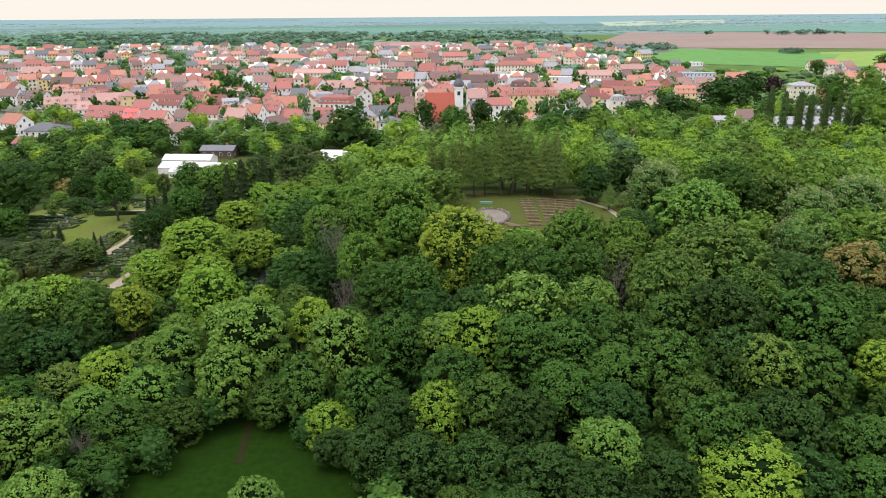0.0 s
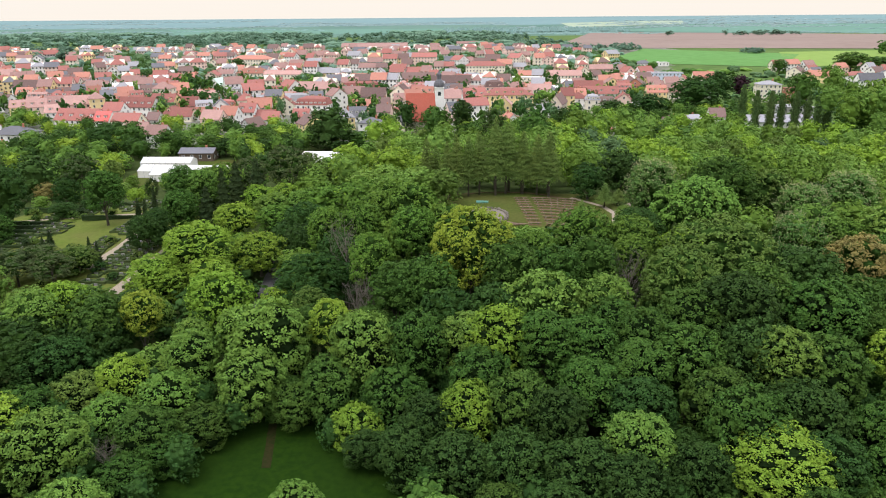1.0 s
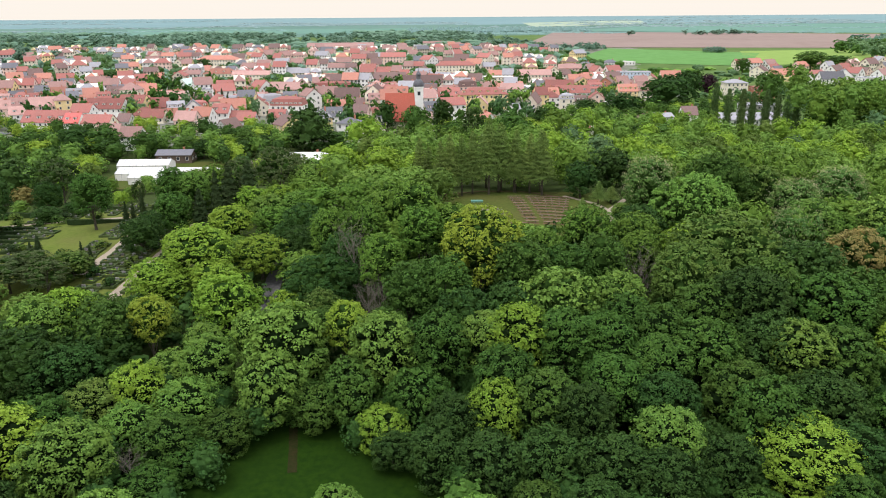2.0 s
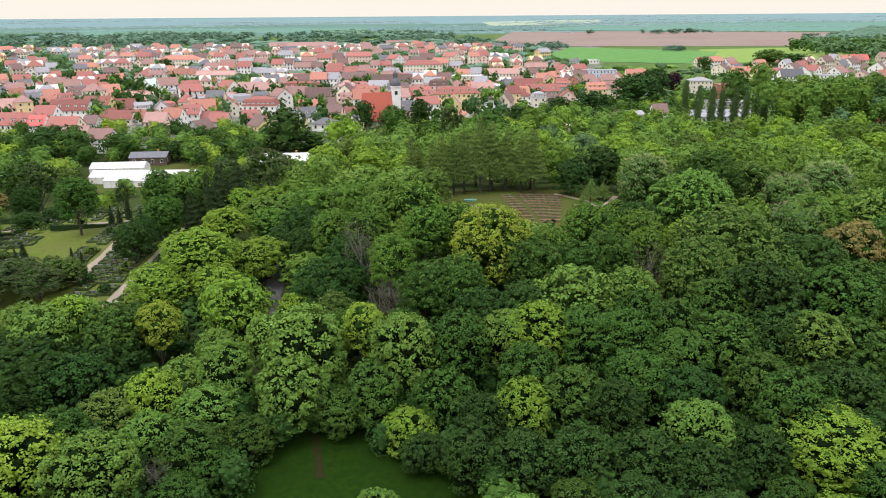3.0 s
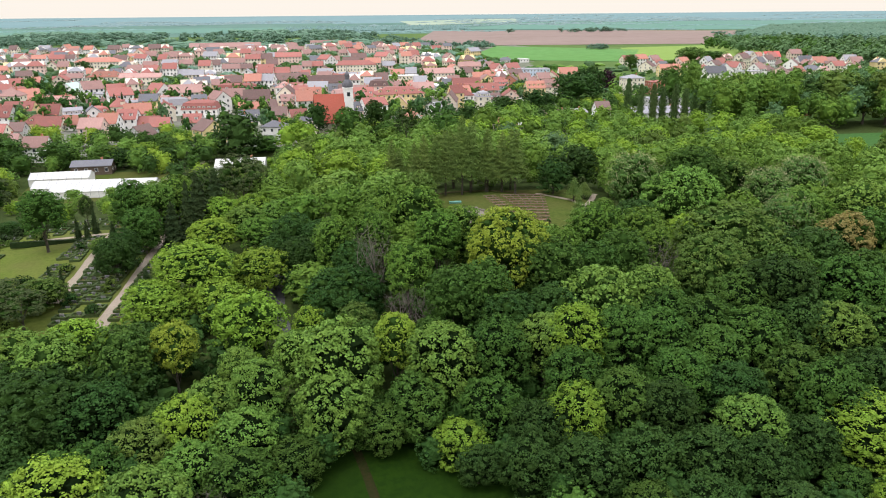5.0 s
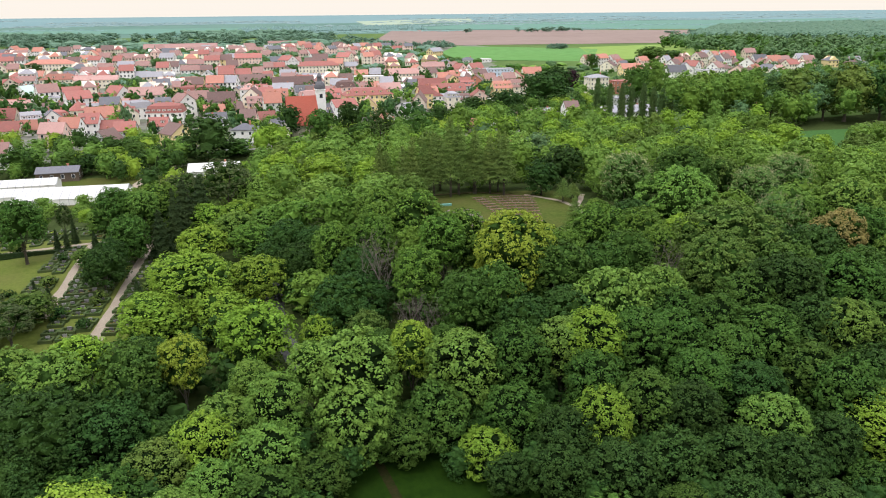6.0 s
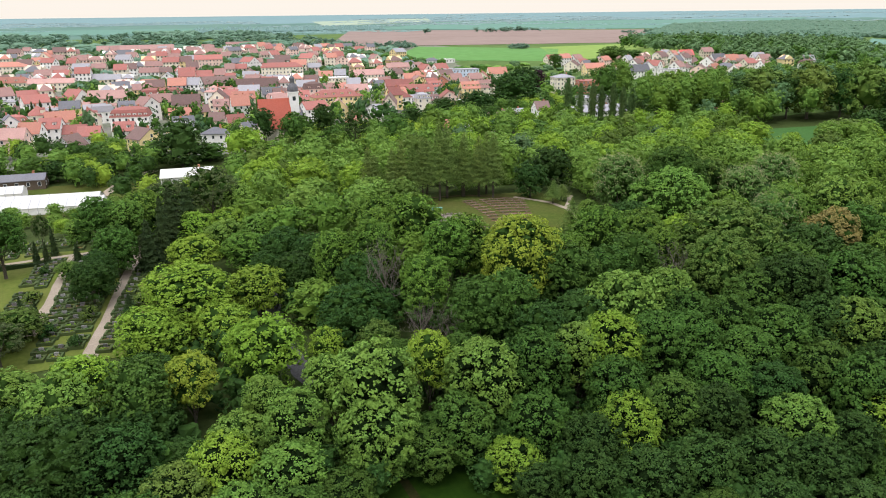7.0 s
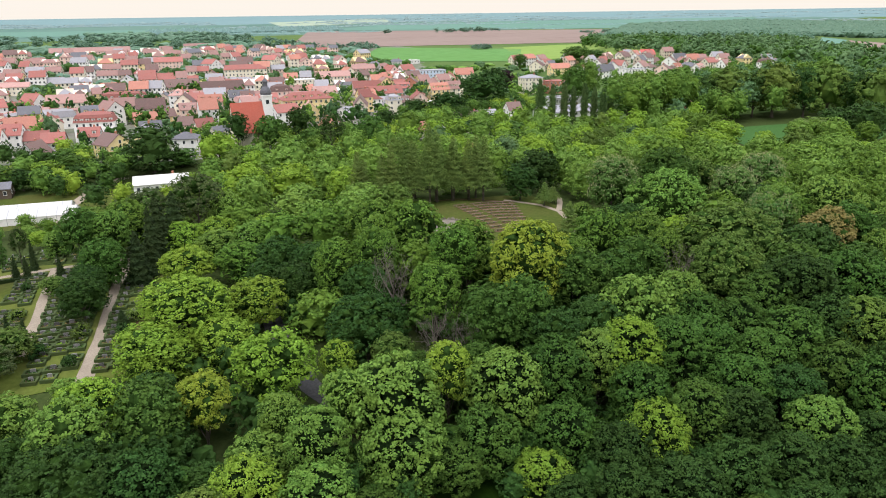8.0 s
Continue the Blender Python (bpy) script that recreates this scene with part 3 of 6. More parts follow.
def inner_cone(g, h, r, low, power=.85):
    """The dense twigs round a stem, crumpled."""
    ks = np.linspace(0, 1, 12)
    v, f = tube([(0, 0, h * (low + (1 - low) * k)) for k in ks], [r * (.05 + .95 * (1 - k) ** power) for k in ks], 11)
    w = 1 + .3 * g.normal(size=(len(v), 1)).clip(-1.4, 1.4)
    return v * np.concatenate([w, w, np.ones_like(w)], 1), f


def column_crown(g, h, r, n, size):
    """An upright poplar: a narrow flame of steep twigs."""
    z = h * (.06 + .94 * g.uniform(0, 1, n))
    k = z / h
    rr = r * np.clip(np.sin(np.pi * np.clip(k * .92 + .06, 0, 1)) ** .55, .05, 1) * np.sqrt(g.uniform(.25, 1.1, n)) * (1 + .2 * np.sin(z * 2.1 + 3 * k))
    a = g.uniform(0, 6.2832, n)
    p = np.stack([rr * np.cos(a), rr * np.sin(a), z], 1)
    nrm = np.stack([np.cos(a), np.sin(a), np.full(n, .25)], 1) + g.normal(size=(n, 3)) * .4
    return leaf_cards(p, nrm, size, g, .6)


SPECIES = {  # label, form
    "maple": ("broad maple in full green leaf in the wood", "round"),
    "beech": ("beech in fresh mid-green leaf in the wood", "round"),
    "oak": ("dense dark green oak in the wood", "round"),
    "lime": ("lime tree in bright yellow-green young leaf", "round"),
    "ash": ("ash in pale green feathery spring leaf", "round"),
    "yellow": ("broad tree in yellow-green blossom", "round"),
    "olive": ("wide domed tree in dull olive-green leaf", "round"),
    "chestnut": ("horse chestnut covered with whitish flower candles", "round"),
    "copper": ("small tree in brownish copper young leaf", "round"),
    "plum": ("dark purple-leaved plum tree among the houses", "round"),
    "larch": ("tall slender larch in thin grey-green needles", "larch"),
    "spruce": ("dark green conical spruce", "spruce"),
    "pine": ("dark grey-green pine with a ragged crown", "pine"),
    "poplar": ("narrow columnar poplar in a row", "poplar"),
    "bare": ("bare grey tree without leaves", "bare"),
}
NATIVE = {"broad": (8.0, 18.0), "larch": (3.2, 17.0), "spruce": (2.6, 12.0), "poplar": (2.3, 21.0)}   # radius and height at which a form is grown
STOCK = {}   # form, detail, variant -> crown vertices, faces, index and trunk
FORMS = ("round", "larch", "spruce", "pine", "poplar", "bare", "candle", "broad")
# boughs, their size, unevenness and height of the dome
HABIT = [(34, .29, .07, .95), (18, .40, .10, 1.0), (26, .33, .12, 1.1), (42, .25, .06, .85), (15, .44, .12, 1.05)]


def native(form, detail):
    return NATIVE.get(form, (5.0, 15.0 if detail < 2 or form in ("pine", "bare") else 11.0))


def stock(form, detail, var):
    key = (form, detail, var)
    if key in STOCK:
        return STOCK[key]
    g = np.random.default_rng(1000 * FORMS.index(form) + 100 * detail + var)
    r, h = native(form, detail)
    count, size = ((8400, .34), (5200, .40), (1900, .54), (0, 0), (0, 0), (520, .76))[detail]
    idx = None
    if form in ("round", "candle", "broad") and detail < 3:
        n, big, uneven, lift = HABIT[var % 5]
        if form == "broad":
            n, big, lift, count = n * 2, big * .72, .9, int(count * 2.3)
        lobes = dome_lobes(g, r, n if detail < 2 else n * 2 // 3, big * (1, 1.02, 1.2)[detail], uneven, lift)
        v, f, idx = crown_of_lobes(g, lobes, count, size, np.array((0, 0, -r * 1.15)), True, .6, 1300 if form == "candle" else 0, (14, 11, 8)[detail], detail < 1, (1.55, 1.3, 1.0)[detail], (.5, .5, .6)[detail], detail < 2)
        t = trunk_of(g, h, [(2.4 * math.cos(k * 2.4), 2.4 * math.sin(k * 2.4), h * (.5 + .07 * k)) for k in range(6)], .34)
    elif form == "round":
        lobes = dome_lobes(g, r, 11, .46, .12)
        v, f, idx = crown_of_lobes(g, lobes, count, size, np.array((0, 0, -r * 1.15)), True, .55, 0, 8, False, 1.0, .7, False)
        t = None
    elif form == "pine":
        lobes = round_lobes(g, r, h, 22, .35, .8)
        v, f, idx = crown_of_lobes(g, lobes, int(count * .8), size * .8, np.array((0, 0, h * .6)), True, .8)
        t = trunk_of(g, h, lobes[::4, :3], .28)
    elif form == "larch":
        v, f = join([cone_crown(g, h, r * 1.15, int(count * 2.0), size * .72, .30, .25, .6), inner_cone(g, h * .9, r * .22, .34)])
        t = tube([(0, 0, 0), (0, 0, h * .5), (0, 0, h * .97)], [.24, .17, .03], 7)
    elif form == "spruce":
        v, f = join([cone_crown(g, h, r * 1.1, int(count * 1.1), size, .03, .3, .5), inner_cone(g, h * .93, r * .62, .05)])
        t = tube([(0, 0, 0), (0, 0, h * .5), (0, 0, h * .97)], [.25, .17, .03], 7)
    elif form == "poplar":
        v, f = join([column_crown(g, h, r, int(count * 1.9), size), inner_cone(g, h * .9, r * .62, .1, .3)])
        t = tube([(0, 0, 0), (0, 0, h * .5), (0, 0, h * .9)], [.3, .2, .04], 7)
    else:
        v, f = bare_branches(g, h, r)
        t = tube([(0, 0, -.3), (0, 0, h * .3)], [.34, .2], 8)
    STOCK[key] = (v, f, idx, t)
    return STOCK[key]


def hung(h, r, nr=5.0):
    """Height scale of a broad crown that hangs from its top at h: as deep as the tree allows."""
    return r / nr * min(1.0, .97 * h / (2.3 * r))


PROTO = {}
planted = []   # x, y, radius of every tree, to keep them apart


def tree(species, x, y, h, r, detail=None, label="", group=""):
    """One tree with its trunk and crown; alike trees share their meshes."""
    if detail is None:
        detail = 0 if y < 100 else 1 if y < 160 or (x < -30 and y < 215) else 2
    text, form = SPECIES[species]
    if species == "chestnut":
        form = "candle"
    if form == "round" and r > 6.2 and detail < 2:
        form = "broad"
    if form == "pine":
        r = min(r, .6 * h)
    n_var = 5 if (form == "round" and species in ("maple", "beech", "oak", "ash", "lime")) else 2
    var = int(abs(x * 7.3 + y * 3.1)) % n_var
    spin = (x * 37.1 + y * 91.7) % 6.2832
    nr, nh = native(form, detail)
    planted.append((x, y, r))
    m = pose(x, y, level(x, y) - .1, 0, 0, math.degrees(spin))
    key = (species, form, detail, var)
    if key in PROTO:
        ob = copy_thing(PROTO[key], m)
    else:
        v, f, idx, t = stock(form, detail, var)
        ob = new("tree")
        mats = [M_DEAD] if species == "bare" else [LEAF[species], M_SHADED_TWIG if detail == 0 else inner_of(species), M_FLOWER]
        crown = new("crown", to_mesh("crown", v, f, mats, idx))
        trunk = new("trunk", to_mesh("trunk", t[0], t[1], [M_DEAD if species == "bare" else M_BARK]))
        crown.parent = trunk.parent = ob
        ob.matrix_basis = m
        PROTO[key] = ob
        tagged(ob, text, "tree")
    for k in ob.children:
        if form in ("round", "candle", "broad") and k.name.startswith("crown"):
            k.matrix_basis = Matrix.LocRotScale((0, 0, h), None, (r / nr, r / nr, hung(h, r, nr)))
        else:
            k.matrix_basis = Matrix.LocRotScale(None, None, (r / nr, r / nr, h / nh))
    if label:
        tagged(ob, label)
    if group:
        tagged(ob, "", "", group)
    return ob


tops = []     # place and height of the measured crowns of the wood


def crown_at(species, x, y, top, r):
    """A tree of the wood, by the height of its top over the datum."""
    tops.append((x, y, top))
    return tree(species, x, y, top - level(x, y) + .1, r)


# crowns of the wood: kind, place, height of the top over the datum, radius
crown_at("lime", -50.2, 138.7, 19.1, 7.4)
crown_at("lime", -38.4, 139.9, 16.3, 5.1)
crown_at("lime", -45.7, 130.8, 14.3, 4.9)
crown_at("lime", -54.8, 130.2, 13.2, 4.7)
crown_at("lime", -41.0, 116.4, 16.6, 5.7)
crown_at("yellow", -51.7, 109.7, 16.0, 3.3)
crown_at("lime", -64.4, 111.8, 17.0, 4.1)
crown_at("ash", -67.1, 107.2, 17.4, 4.6)
crown_at("maple", -58.2, 109.2, 16.4, 5.0)
crown_at("oak", -59.0, 106.6, 12.6, 5.5)
crown_at("oak", -67.6, 101.4, 14.9, 6.8)
crown_at("oak", -61.0, 99.2, 12.6, 5.0)
crown_at("lime", -49.6, 94.5, 11.8, 3.9)
crown_at("olive", -55.0, 92.5, 10.4, 3.8)
crown_at("ash", -40.2, 97.6, 14.1, 4.1)
crown_at("ash", -34.6, 102.6, 15.6, 3.5)
crown_at("ash", -42.1, 91.1, 10.6, 4.4)
crown_at("maple", -59.8, 87.8, 10.7, 4.0)
crown_at("ash", -53.4, 78.7, 12.0, 5.0)
crown_at("ash", -29.3, 99.5, 17.6, 6.2)
crown_at("ash", -30.9, 92.6, 13.2, 5.0)
crown_at("lime", -20.4, 102.1, 16.8, 3.4)
crown_at("ash", -15.2, 95.6, 17.0, 5.0)
crown_at("maple", -7.1, 95.6, 17.0, 4.8)
crown_at("ash", 0.2, 95.7, 16.6, 4.3)
crown_at("lime", 4.5, 94.3, 18.0, 5.0)
crown_at("maple", 10.6, 92.0, 18.0, 4.2)
crown_at("maple", 17.0, 92.9, 16.6, 4.6)
crown_at("maple", 22.4, 99.8, 16.6, 4.3)
crown_at("maple", 26.2, 94.7, 16.9, 4.8)
crown_at("maple", 30.6, 89.0, 16.8, 4.8)
crown_at("oak", 40.2, 89.2, 17.0, 5.0)
crown_at("ash", 42.7, 86.2, 16.9, 4.3)
crown_at("maple", 48.8, 85.7, 16.0, 5.0)
crown_at("maple", 31.9, 81.7, 13.8, 4.8)
crown_at("maple", 33.3, 76.3, 13.8, 5.2)
# front maples, here as oaks: darker leaves for their shaded crowns
crown_at("oak", 21.1, 80.6, 13.0, 4.1)
crown_at("maple", 5.6, 82.0, 13.9, 4.1)
crown_at("oak", 9.9, 78.7, 13.2, 3.9)
crown_at("lime", -1.0, 82.2, 12.4, 4.0)
crown_at("oak", -6.2, 82.4, 10.8, 4.0)
crown_at("lime", -15.7, 85.8, 7.9, 3.4)
crown_at("maple", -24.9, 91.0, 8.6, 3.4)
crown_at("maple", -10.6, 88.5, 11.8, 4.3)
crown_at("maple", -19.7, 92.0, 12.0, 4.3)
crown_at("maple", 15.3, 84.3, 14.2, 4.4)
crown_at("maple", 23.4, 87.8, 15.0, 4.4)
crown_at("maple", 1.1, 87.9, 14.6, 4.4)
crown_at("ash", 19.4, 74.7, 11.6, 4.2)
# more front maples as oaks, the shade put into darker leaves
crown_at("oak", 11.4, 71.7, 10.2, 4.3)
crown_at("oak", 4.2, 73.7, 10.4, 4.1)
crown_at("oak", -2.9, 74.8, 9.6, 4.2)
crown_at("oak", 17.4, 69.1, 9.4, 4.1)
crown_at("oak", -9.1, 77.7, 9.2, 3.6)
crown_at("oak", 25.4, 70.9, 9.8, 3.6)
crown_at("lime", 35.2, 71.2, 10.6, 6.8)
crown_at("oak", 42.3, 78.7, 13.0, 5.0)
crown_at("oak", 40.7, 70.0, 10.4, 4.6)
crown_at("maple", -43.1, 83.9, 9.4, 4.1)
crown_at("ash", -48.7, 86.8, 9.8, 3.6)
crown_at("ash", 12.3, 102.7, 20.1, 6.2)
crown_at("oak", -25.4, 120.6, 18.0, 6.6)
crown_at("olive", -24.9, 111.3, 15.2, 3.0)
crown_at("beech", -14.8, 118.0, 22.5, 4.1)
crown_at("maple", -10.1, 108.0, 20.4, 4.8)
crown_at("maple", -5.0, 107.9, 21.4, 4.8)
crown_at("oak", -2.5, 102.0, 18.2, 4.6)
crown_at("oak", 4.8, 103.1, 18.2, 4.8)
crown_at("yellow", 2.5, 117.6, 26.8, 6.8)
crown_at("maple", 8.5, 112.4, 22.4, 4.9)
crown_at("maple", 16.2, 113.2, 21.0, 4.9)
crown_at("beech", 24.2, 127.2, 23.8, 5.3)
crown_at("maple", 23.2, 115.5, 21.8, 5.1)
crown_at("beech", 30.3, 116.7, 21.6, 3.6)
crown_at("ash", 23.0, 104.9, 18.4, 4.6)
crown_at("olive", 35.3, 106.7, 22.2, 6.8)
crown_at("olive", 45.7, 116.0, 24.5, 9.8)
crown_at("oak", 40.3, 96.3, 21.2, 5.5)
crown_at("maple", 34.0, 97.8, 18.8, 4.8)
crown_at("maple", 46.7, 102.3, 20.4, 5.5)
crown_at("maple", 52.8, 96.1, 19.6, 6.2)
crown_at("maple", 59.9, 100.4, 18.8, 5.7)
crown_at("oak", 57.3, 108.0, 21.0, 5.7)
crown_at("copper", 68.3, 112.4, 21.8, 4.9)
crown_at("ash", 66.2, 123.8, 24.4, 5.2)
crown_at("chestnut", 74.1, 141.7, 23.6, 5.3)
crown_at("chestnut", 85.0, 144.0, 25.3, 5.5)
crown_at("chestnut", 63.7, 123.4, 22.6, 4.9)
crown_at("ash", 81.4, 122.9, 25.0, 5.9)
crown_at("maple", 75.4, 113.4, 21.6, 5.3)
crown_at("ash", 50.2, 138.0, 26.6, 8.1)
crown_at("chestnut", 44.6, 150.0, 27.4, 5.5)
crown_at("maple", 60.0, 149.6, 28.4, 7.8)
crown_at("olive", 73.5, 154.3, 24.5, 5.9)
crown_at("ash", 56.8, 182.9, 23.7, 5.7)
crown_at("oak", 48.9, 186.5, 23.6, 5.9)
crown_at("ash", -34.0, 193.7, 19.8, 4.5)
crown_at("lime", -39.0, 177.2, 18.3, 4.5)
crown_at("ash", -25.5, 203.5, 21.0, 4.7)
crown_at("lime", -12.7, 215.9, 20.3, 6.8)
crown_at("lime", -45.8, 176.5, 18.2, 4.5)
crown_at("ash", -19.8, 186.9, 19.4, 5.5)
crown_at("beech", -17.6, 135.7, 23.7, 4.5)
crown_at("beech", -24.1, 138.8, 22.0, 4.2)
crown_at("beech", -7.2, 126.9, 24.9, 4.2)
crown_at("oak", -31.2, 153.9, 19.2, 4.5)
crown_at("oak", -30.4, 144.1, 17.0, 4.2)
crown_at("ash", -5.3, 178.1, 21.8, 5.7)
crown_at("beech", -7.5, 143.5, 25.8, 5.9)
crown_at("beech", -28.2, 165.1, 20.6, 5.5)
crown_at("ash", -40.4, 168.1, 18.0, 4.2)
crown_at("beech", -19.3, 162.1, 22.4, 5.7)
crown_at("beech", -11.7, 153.5, 24.0, 5.3)
crown_at("ash", -11.2, 168.0, 22.6, 5.3)
crown_at("lime", -47.4, 158.8, 18.0, 4.8)
crown_at("oak", -21.5, 131.7, 18.8, 4.0)
crown_at("oak", -25.8, 147.7, 18.9, 4.5)
crown_at("olive", 1.3, 173.9, 22.0, 4.0)
crown_at("beech", -14.2, 144.2, 23.4, 4.5)
crown_at("beech", -1.0, 133.2, 23.6, 4.7)
crown_at("beech", 13.6, 121.0, 21.5, 4.2)
crown_at("beech", 33.4, 126.1, 22.4, 4.9)
crown_at("oak", 37.4, 135.6, 21.0, 4.9)
crown_at("ash", 13.0, 265.0, 15.4, 6.4)
crown_at("ash", 118.6, 224.1, 17.0, 7.4)
crown_at("ash", 73.6, 203.6, 20.1, 6.8)
crown_at("lime", 163.6, 232.4, 12.3, 6.4)
crown_at("lime", -56.5, 131.5, 15.0, 5.5)
crown_at("oak", -34.0, 151.5, 15.8, 4.0)
crown_at("beech", -37.6, 158.5, 17.6, 4.6)
crown_at("ash", -32.5, 168.0, 18.6, 4.6)
crown_at("maple", -36.5, 87.5, 7.6, 3.6)
crown_at("maple", -40.5, 82.5, 6.6, 3.2)
crown_at("maple", -44.0, 77.5, 6.2, 3.2)
crown_at("maple", -27.0, 93.5, 8.4, 3.4)
crown_at("oak", -14.5, 81.5, 6.6, 3.0)
tree("oak", -64.2, 157.5, 9.0, 3.4)
tree("ash", 41.2, 156.0, 5.9, 2.7)
tree("lime", -62.5, 82.5, 11.2, 5.6)
tree("ash", -45.5, 67.5, 9.6, 3.8)
tree("ash", -21.3, 67.0, 8.7, 2.8)
tree("bare", -17.2, 113.8, 14.0, 3.2)
tree("bare", -14.2, 108.5, 13.2, 3.0)
tree("bare", -19.5, 124.0, 17.6, 3.6)
tree("bare", 28.3, 111.0, 15.6, 3.4)

# trees of the cemetery, the rim of the theatre, the town's edge and the fields
tree("oak", -109.5, 179.1, 17.4, 6.2)
tree("maple", -82.7, 175.8, 13.9, 4.7)
tree("maple", -64.9, 180.8, 13.2, 4.4)
tree("oak", -129.3, 235.4, 14.5, 7.6)
tree("maple", -119.4, 242.8, 14.1, 5.9)
tree("olive", -112.2, 256.4, 9.2, 3.7)
tree("spruce", -78.0, 183.8, 5.1, 1.0)
tree("spruce", -76.0, 183.3, 4.7, 1.0)
tree("spruce", -69.7, 178.7, 4.6, 1.2)
tree("olive", -70.6, 168.7, 3.8, 2.3)
tree("oak", -100.6, 191.4, 4.4, 3.5)
tree("spruce", -76.9, 150.9, 5.6, 1.0)
tree("spruce", -74.4, 148.8, 5.4, 1.0)
tree("olive", -76.6, 144.3, 6.0, 4.0)
tree("spruce", -91.9, 161.3, 3.3, 0.8)
tree("spruce", -90.4, 161.8, 4.4, 1.1)
tree("copper", -124.1, 230.9, 6.1, 3.7)
tree("maple", -107.6, 170.8, 7.3, 4.2)
tree("spruce", -55.5, 166.5, 11.0, 3.2)
tree("spruce", -52.5, 170.8, 14.2, 2.6)
tree("pine", -86.9, 139.8, 7.5, 5.6)
tree("pine", -92.2, 139.7, 8.7, 5.3)
tree("maple", -85.5, 146.3, 5.7, 3.7)
tree("pine", -78.7, 137.3, 7.3, 4.1)
tree("ash", -59.3, 178.6, 12.4, 3.6)
tree("oak", -65.6, 153.5, 8.6, 3.8)
tree("oak", -64.0, 172.1, 5.1, 2.8)
tree("spruce", -59.8, 149.7, 3.3, 1.3)
tree("beech", -56.0, 187.0, 12.5, 5.0)
tree("ash", -62.0, 191.0, 11.0, 4.8)
tree("spruce", -50.5, 176.5, 14.5, 4.0)
tree("spruce", -46.8, 182.5, 14.0, 3.8)
tree("pine", -51.0, 195.0, 13.0, 4.6)
tree("ash", -70.5, 197.5, 6.0, 3.4)
tree("ash", -52.0, 203.0, 11.0, 4.4)
tree("maple", -61.0, 202.0, 7.0, 3.8)
tree("pine", -40.5, 194.6, 15.5, 6.0)
tree("pine", -77.8, 195.1, 8.6, 1.8)
tree("spruce", -74.9, 187.5, 7.1, 1.1)
tree("pine", -105.1, 215.0, 14.9, 5.7)
tree("oak", -105.6, 205.1, 9.6, 3.7)
tree("oak", -96.7, 200.4, 3.8, 2.9)
tree("pine", -83.0, 142.0, 7.8, 5.0)
tree("maple", -61.5, 166.0, 10.5, 4.2)
tree("spruce", -60.8, 300.6, 7.1, 2.5)
tree("spruce", -58.4, 318.8, 8.8, 1.7)
tree("spruce", -55.2, 320.3, 7.1, 1.7)
tree("oak", -41.2, 315.6, 18.6, 10.5)
tree("oak", -8.2, 319.8, 19.9, 4.9)
tree("maple", 4.7, 317.5, 18.0, 7.4)
tree("oak", 16.5, 319.3, 20.4, 5.0)
tree("maple", 19.7, 314.2, 11.6, 6.2)
tree("maple", -30.5, 320.9, 7.2, 7.3)
tree("lime", -15.9, 321.5, 12.6, 4.9)
tree("maple", -109.3, 311.9, 11.1, 6.8)
tree("oak", -141.4, 322.8, 11.2, 6.9)
tree("maple", -126.7, 315.2, 12.2, 7.9)
tree("oak", -85.1, 307.1, 7.8, 4.5)
tree("maple", -91.7, 308.6, 9.3, 5.7)
tree("lime", -78.0, 319.8, 7.0, 5.9)
tree("maple", -68.8, 317.8, 9.4, 5.3)
tree("lime", -64.9, 356.0, 5.2, 5.3)
tree("pine", -48.5, 234.8, 9.9, 5.4)
tree("pine", 29.8, 316.9, 17.3, 5.5)
tree("maple", 47.9, 316.8, 15.0, 7.6)
tree("oak", 69.7, 356.0, 11.3, 5.7)
tree("maple", 78.2, 354.7, 9.9, 7.2)
tree("lime", 57.6, 333.2, 9.2, 6.0)
tree("oak", 107.7, 405.2, 11.3, 8.2)
tree("oak", 130.5, 410.1, 14.8, 10.1)
tree("oak", 164.6, 429.5, 23.1, 13.3)
tree("plum", 230.8, 514.8, 16.6, 6.8)
tree("oak", 195.1, 469.2, 22.6, 9.7)
tree("lime", 154.6, 498.4, 10.7, 8.1)
tree("maple", 132.4, 397.3, 8.0, 6.5)
tree("oak", 105.1, 331.0, 8.1, 8.2)
tree("maple", 116.4, 317.0, 9.7, 10.6)
tree("spruce", 107.3, 480.1, 9.3, 2.3)
tree("spruce", 179.9, 491.9, 9.0, 2.8)
tree("lime", 191.3, 288.2, 10.6, 9.2)
tree("maple", 214.2, 401.1, 27.2, 8.6)
tree("ash", 260.3, 449.2, 26.8, 9.6)
tree("maple", 333.8, 660.3, 14.3, 6.6)
tree("maple", 355.3, 677.0, 8.2, 8.5)
tree("maple", 396.4, 653.3, 18.6, 13.8)
tree("maple", 441.0, 681.8, 12.9, 17.5)
tree("olive", -106.0, 425.7, 7.5, 4.6)
tree("spruce", -106.8, 450.1, 14.3, 2.6)
tree("spruce", -102.6, 448.6, 14.9, 2.6)
tree("spruce", -97.0, 435.0, 13.0, 2.5)
tree("oak", -129.4, 456.0, 4.8, 3.6)
tree("oak", -233.8, 672.8, 9.0, 10.6)
tree("oak", -173.2, 740.8, 12.7, 7.9)
tree("ash", 221.2, 345.2, 27.2, 11.3)
tree("ash", 236.0, 336.3, 28.0, 12.8)
tree("oak", 257.1, 333.9, 23.2, 8.1)
tree("olive", 268.0, 327.5, 27.7, 13.0)
tree("oak", 280.0, 320.1, 24.5, 8.1)
tree("olive", 289.3, 314.5, 30.0, 12.9)
tree("oak", 304.0, 305.7, 27.4, 9.7)
tree("olive", 310.5, 296.2, 30.1, 12.7)
tree("oak", 314.1, 281.7, 26.9, 9.3)
